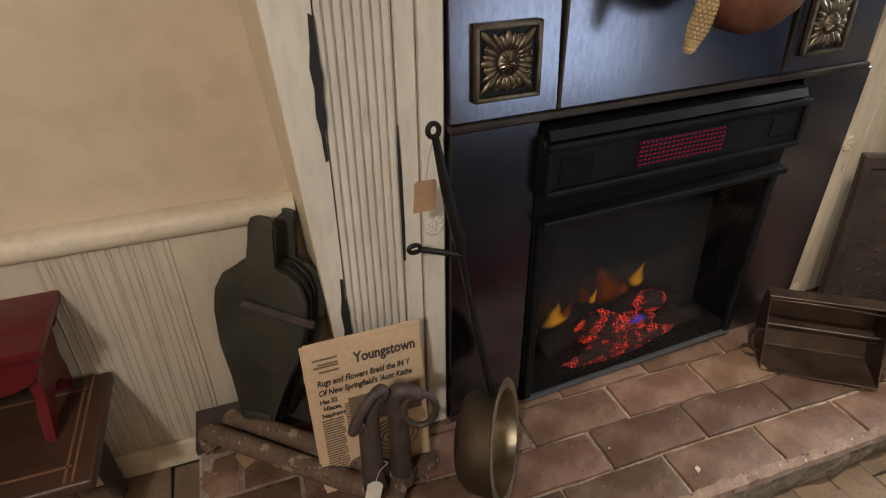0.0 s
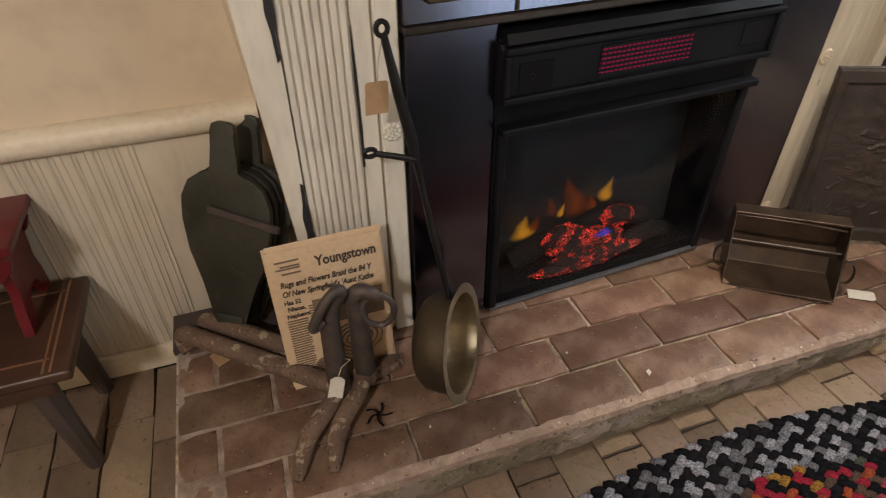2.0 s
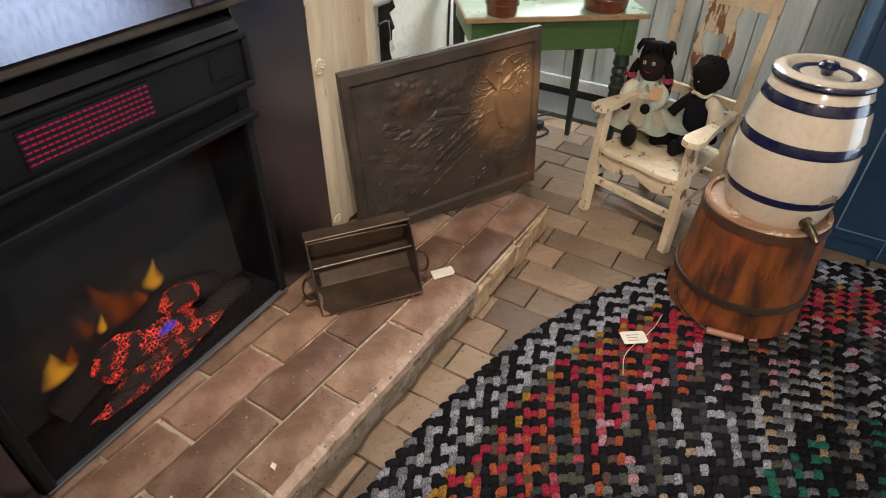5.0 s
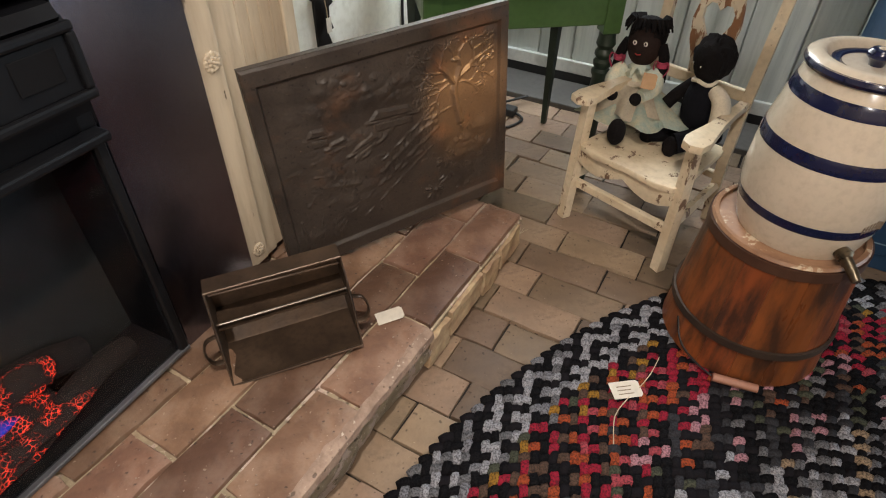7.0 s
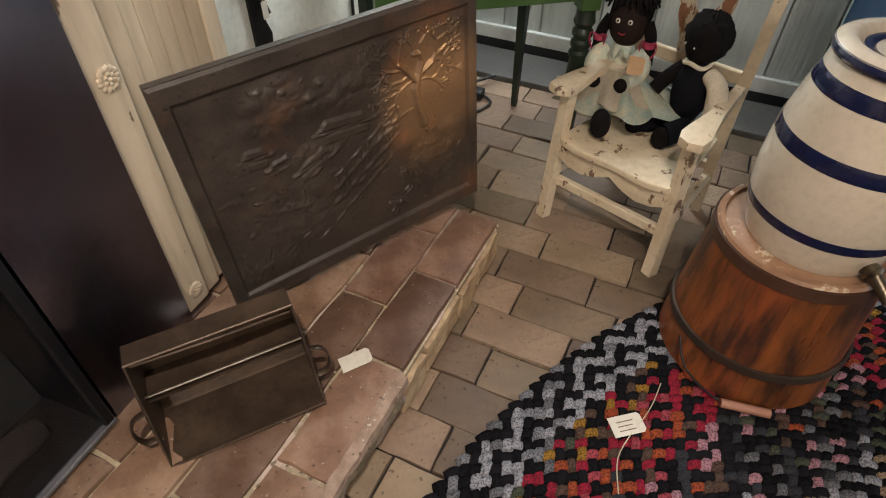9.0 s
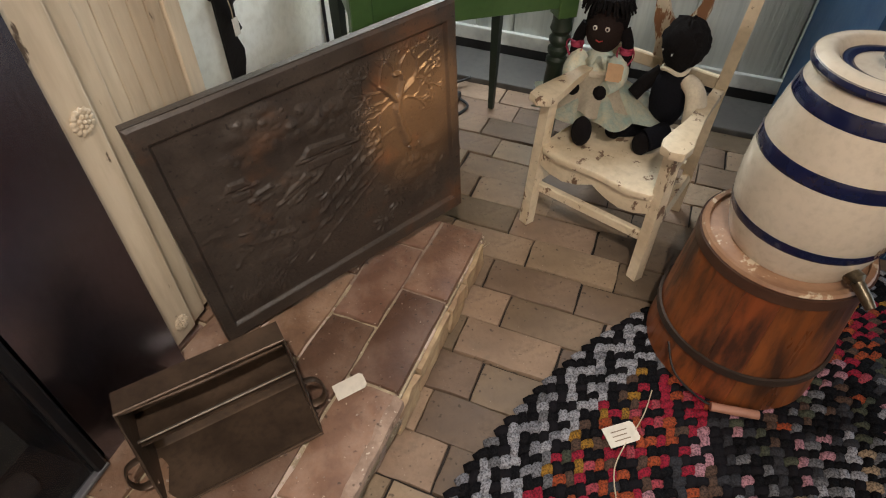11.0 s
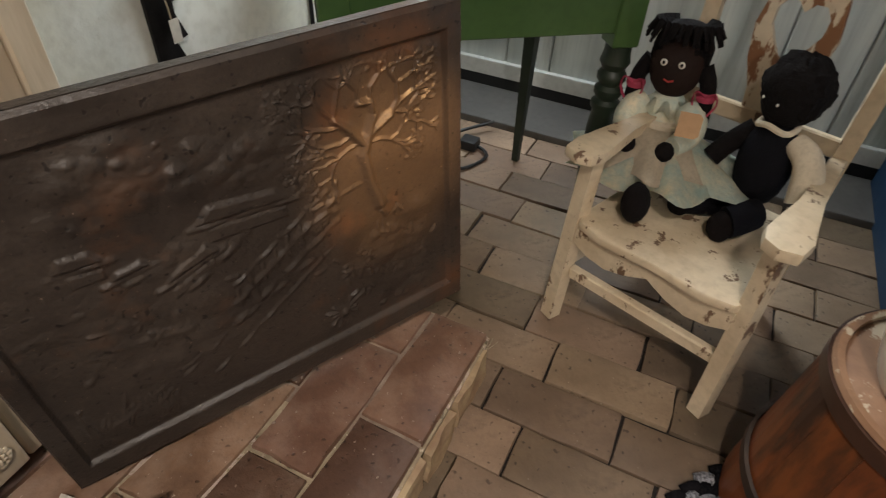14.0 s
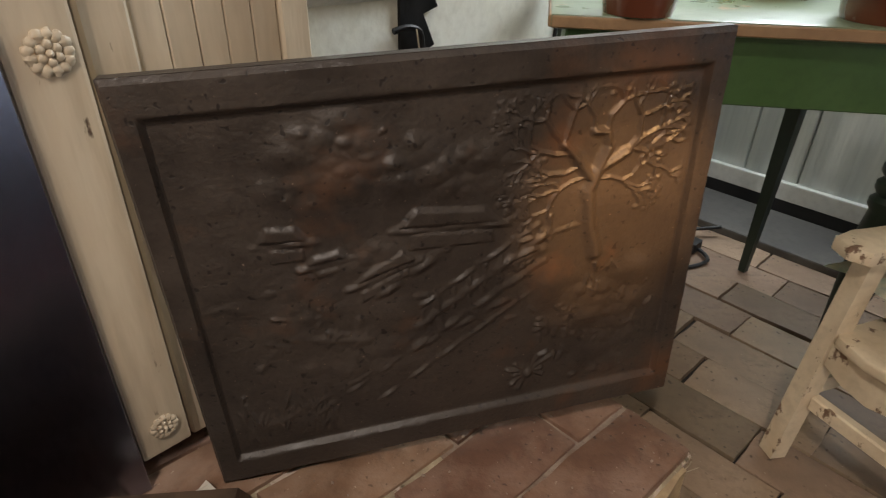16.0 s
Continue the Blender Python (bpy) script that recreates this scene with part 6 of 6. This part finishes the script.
part("spigot", tube([sp * 0.135 + Vector((0, 0, 0.030)), sp * 0.160 + Vector((0, 0, 0.030)), sp * 0.163 + Vector((0, 0, 0.026)), sp * 0.195 + Vector((0, 0, 0.014)), sp * 0.212 + Vector((0, 0, 0.006))], [0.016, 0.017, 0.012, 0.011, 0.009], 14), BRONZE, barrel, "turned wood and brass spigot", smooth=True)
crown = bmesh.new()
for k in range(9):
    a = radians(-118 - 2.6 * k)
    zc = 0.098 + 0.012 * (1 - abs(k - 4) / 4)
    r = shell_at(zc) + 0.0004
    tube([(r * math.cos(a), r * math.sin(a), zc - 0.018), (r * math.cos(a), r * math.sin(a), zc)], 0.0011, 5, crown)
for zz in (0.083, 0.092):
    r = shell_at(zz) + 0.0004
    tube([(r * math.cos(radians(q)), r * math.sin(radians(q)), zz) for q in range(-139, -117, 3)], 0.0011, 5, crown)
part("printed_mark", crown, INK_GREY, barrel, "faint printed crown mark")
ftag = card_tag(pose(1.165, -0.873, 0.024, 5, 3, -50), 0.075, 0.045, "white card tag tied to the bucket, lying on the rug", lines=3)
part("string", tube(smoothed([(0.034, 0.0, 0.001), (0.075, 0.030, 0.006), (0.115, 0.070, 0.012)], 5), 0.0013, 5), STRING, ftag)
part("string", tube(smoothed([(0.0, -0.02, 0.001), (-0.055, -0.065, 0.004), (-0.085, -0.13, 0.004)], 5), 0.0013, 5), STRING, ftag)

# ---- blue cupboard ----
blue = thing("blue_cupboard", pose(1.985, -1.17, 0.0), "tall dark blue painted cupboard with scratched panels", "cupboard")
part("body", box(0.012, 0.74, -0.80, 0.0, 0.0, 1.9, 0.004), BLUE_PAINT, blue)
part("door", box(0.0, 0.012, -0.78, -0.02, 0.06, 1.86, 0.003), BLUE_PAINT, blue)
for b in ((-0.15, -0.145, 0.10, 0.55), (-0.40, -0.145, 0.096, 0.100), (-0.30, -0.2975, 0.02, 0.098)):
    part("scratch", box(-0.0012, 0.0, b[0], b[1], b[2], b[3]), CHALK, blue, "pale scratch line")

# small litter on the hearth
for x, y, s in ((0.246, -0.371, 0.010), (-0.30, -0.34, 0.004), (0.09, -0.25, 0.004)):
    chip = thing("paint_chip", pose(x, y, hearth_top(x) + 0.001, 0, 0, 40), "white flake of paint on the bricks", "chip")
    part("flake", slab([(-s, -s * 0.4), (s * 0.3, -s * 0.7), (s, s * 0.2), (0.0, s * 0.6)], 0.0, 0.002, "z"), TAG_WHITE, chip)
crumbs = bmesh.new()
crumb_rng = random.Random(31)
for i in range(170):
    x, y, s = crumb_rng.uniform(-0.80, 1.50), crumb_rng.uniform(-0.405, -0.06), crumb_rng.uniform(0.0009, 0.0026)
    if x < 0.75 and y > -0.09:
        continue
    bmesh.ops.create_icosphere(crumbs, subdivisions=1, radius=s, matrix=pose(x, y, hearth_top(x) + s * 0.5 + 0.0015, 0, 0, 50 * i) @ Matrix.Diagonal((1.5, 1, 0.7, 1)))
tagged(part("mortar_crumbs", crumbs, MORTAR), "pale crumbs of mortar scattered on the hearth bricks", "crumbs", kind="stuff")
leaf = thing("dry_leaf_scrap", pose(-0.40, -0.275, 0.172, 0, 0, 30), "black shrivelled scrap on the bricks", "scrap")
bm = bmesh.new()
for a in (0.2, 1.5, 2.7, 3.9, 5.2):
    tube(smoothed([(0, 0, 0.003), (0.016 * math.cos(a), 0.016 * math.sin(a), 0.006), (0.032 * math.cos(a + 0.4), 0.032 * math.sin(a + 0.4), 0.002)], 3), 0.003, 5, bm, flat=0.5)
part("scrap", bm, BLACK_CLOTH, leaf)
straw = thing("straw_wisp", pose(1.60, -0.40, 0.0), "wisp of dry straw on the floor bricks", "straw")
bm = bmesh.new()
for k in range(6):
    a = -0.6 + 0.35 * k
    tube([(0, 0, 0.003), (0.02 * math.cos(a), 0.02 * math.sin(a), 0.010), (0.042 * math.cos(a + 0.2), 0.042 * math.sin(a + 0.2), 0.004)], 0.0009, 4, bm)
part("stalks", bm, STRING, straw)

# ---- bricks ----


def brick_mesh(name, lx, ly, lz, seed, mat, worn=1.0):
    """A worn brick, its top at z = 0, with softened uneven edges."""
    bm = box(-lx / 2, lx / 2, -ly / 2, ly / 2, -lz, 0.0)
    bmesh.ops.subdivide_edges(bm, edges=[e for e in bm.edges if all(v.co.z > -0.001 for v in e.verts)], cuts=4, use_grid_fill=True)
    top = [e for e in bm.edges if all(v.co.z > -0.001 for v in e.verts) and len({f.normal.to_tuple(1) for f in e.link_faces}) > 1]
    bmesh.ops.bevel(bm, geom=top, offset=0.003, segments=2, profile=0.6, affect="EDGES")
    for v in bm.verts:
        k = noise.noise_vector(Vector((v.co.x * 22, v.co.y * 22, seed * 3.7)))
        n2 = noise.noise_vector(Vector((v.co.x * 60, v.co.y * 60, seed * 1.3)))
        v.co += Vector((worn * (k.x * 0.0052 + n2.x * 0.0034), worn * (k.y * 0.0052 + n2.y * 0.0034), k.z * 0.0024 if v.co.z > -0.01 else 0))
    me = bpy.data.meshes.new(name)
    bm.to_mesh(me)
    bm.free()
    me.shade_smooth()
    me.set_sharp_from_angle(angle=radians(24))
    me.materials.append(mat)
    return me


# pale mortar smeared along the front edge of the hearth
cap = bmesh.new()
rows = []
for i in range(301):
    x = -0.828 + 1.83 * i / 300
    t, w = hearth_top(x), 0.5 + 0.5 * noise.noise(Vector((x * 9, 3, 1))) + 0.35 * noise.noise(Vector((x * 34, 1, 7)))
    d = 0.002 * noise.noise(Vector((x * 24, 5, 2)))
    rows.append([cap.verts.new((x, y, z)) for y, z in ((-0.421 + 0.016 * max(0.02, w), t - 0.003), (-0.422 + 0.014 * max(0.02, w), t + 0.0010), (-0.424 + d, t + 0.0008), (-0.436 + d, t - 0.007), (-0.438 + d, t - 0.016 - 0.022 * max(0.1, w)), (-0.420, t - 0.020 - 0.022 * max(0.1, w)))])
for p, q in zip(rows, rows[1:]):
    for k in range(5):
        cap.faces.new((p[k], q[k], q[k + 1], p[k + 1]))
part("edge_mortar", cap, material("pinkish_mortar", (0.40, 0.29, 0.22), (0.22, 0.145, 0.105), 0.9, scale=22, fine=80, bump=0.8, specks=(0.52, 0.43, 0.34), specks_at=0.66), hearth_ob, "pale pinkish mortar along the edge", smooth=True)

# hearth: long bricks in running bond, bedded in pale mortar
part("mortar", slab([(-0.828, -0.418), (1.545, -0.418), (1.545, 0.22), (-0.828, 0.22)], 0, 0.001, "z"), MORTAR, hearth_ob)
mort = bpy.data.objects["mortar"]
for v in mort.data.vertices:
    v.co.z += hearth_top(v.co.x) - 0.0007 - (0.006 if v.co.x > 1 else 0.0)
PL = 0.2705
variants = [brick_mesh("brick", PL - 0.010, 0.1110, 0.03, s, HEARTH_BRICK, 0.85) for s in range(6)]
rng = random.Random(7)
for r in range(5):
    y = -0.364 + r * 0.1195
    start = -0.885 + (0.0 if r % 2 == 0 else PL / 2 + 0.007)
    k = 0
    for k in range(-1, 10):
        x0 = start + k * PL
        x1 = x0 + PL
        a, b = max(x0, -0.832), min(x1, 1.548)
        if b - a < 0.05:
            continue
        full = abs((b - a) - PL) < 0.002
        me = variants[rng.randrange(6)] if full else brick_mesh("brick", b - a - 0.010, 0.1110, 0.03, 20 + k, HEARTH_BRICK, 0.85)
        ob = new("brick", me)
        ob.parent = hearth_ob
        c = (a + b) / 2
        ob.matrix_basis = pose(c, y + rng.uniform(-0.001, 0.001), hearth_top(c) + rng.uniform(-0.001, 0.001), rng.uniform(-0.3, 0.3), 1.7 if c > 0.3 else 0, rng.uniform(-0.4, 0.4))

# floor: bricks laid on end across the room
floor_ob = thing("floor", pose(0, 0, 0), "uneven dark red-brown brick floor", "floor", kind="structure")
FPX, FPY = 0.1148, 0.2500
fvar = [brick_mesh("brick", FPX - 0.0040, FPY - 0.0040, 0.03, 40 + s, FLOOR_BRICK, 0.55) for s in range(8)]
rng = random.Random(11)
far_bm_v, far_bm_f = [], []
count = 0
for i in range(-40, 19):
    x = 1.5335 + i * FPX
    if x < -3.0 or x > 3.55:
        continue
    for j in range(-15, 4):
        y = -0.576 + j * FPY + (0.0 if i % 2 == 0 else 0.165)
        if y > 0.28 or y < -3.15 or (x > 2.46 and y > -2.2):
            continue
        if -0.83 < x < 1.49 and y > -0.30:
            continue
        near = (x > 0.75 and y > -1.25) or (-1.6 < x < -0.75 and y > -0.75) or (-0.9 < x < 0.9 and -0.62 < y < -0.2)
        tilt = (rng.uniform(-0.8, 0.8), rng.uniform(-1.2, 1.2), rng.uniform(-0.9, 0.9))
        m = pose(x + rng.uniform(-0.0015, 0.0015), y + rng.uniform(-0.003, 0.003), rng.uniform(-0.004, 0.0015), *tilt)
        if near and count < 290:
            count += 1
            ob = new("brick", fvar[rng.randrange(8)])
            ob.parent = floor_ob
            ob.matrix_basis = m
        else:
            me = fvar[rng.randrange(8)]
            base = len(far_bm_v)
            far_bm_v += [tuple(m @ v.co) for v in me.vertices]
            far_bm_f += [[base + q for q in p.vertices] for p in me.polygons]
me = bpy.data.meshes.new("far_bricks")
me.from_pydata(far_bm_v, [], far_bm_f)
me.materials.append(FLOOR_BRICK)
ob = new("far_bricks", me)
ob.parent = floor_ob
tagged(ob, "more floor bricks under and round the rug", kind="stuff")
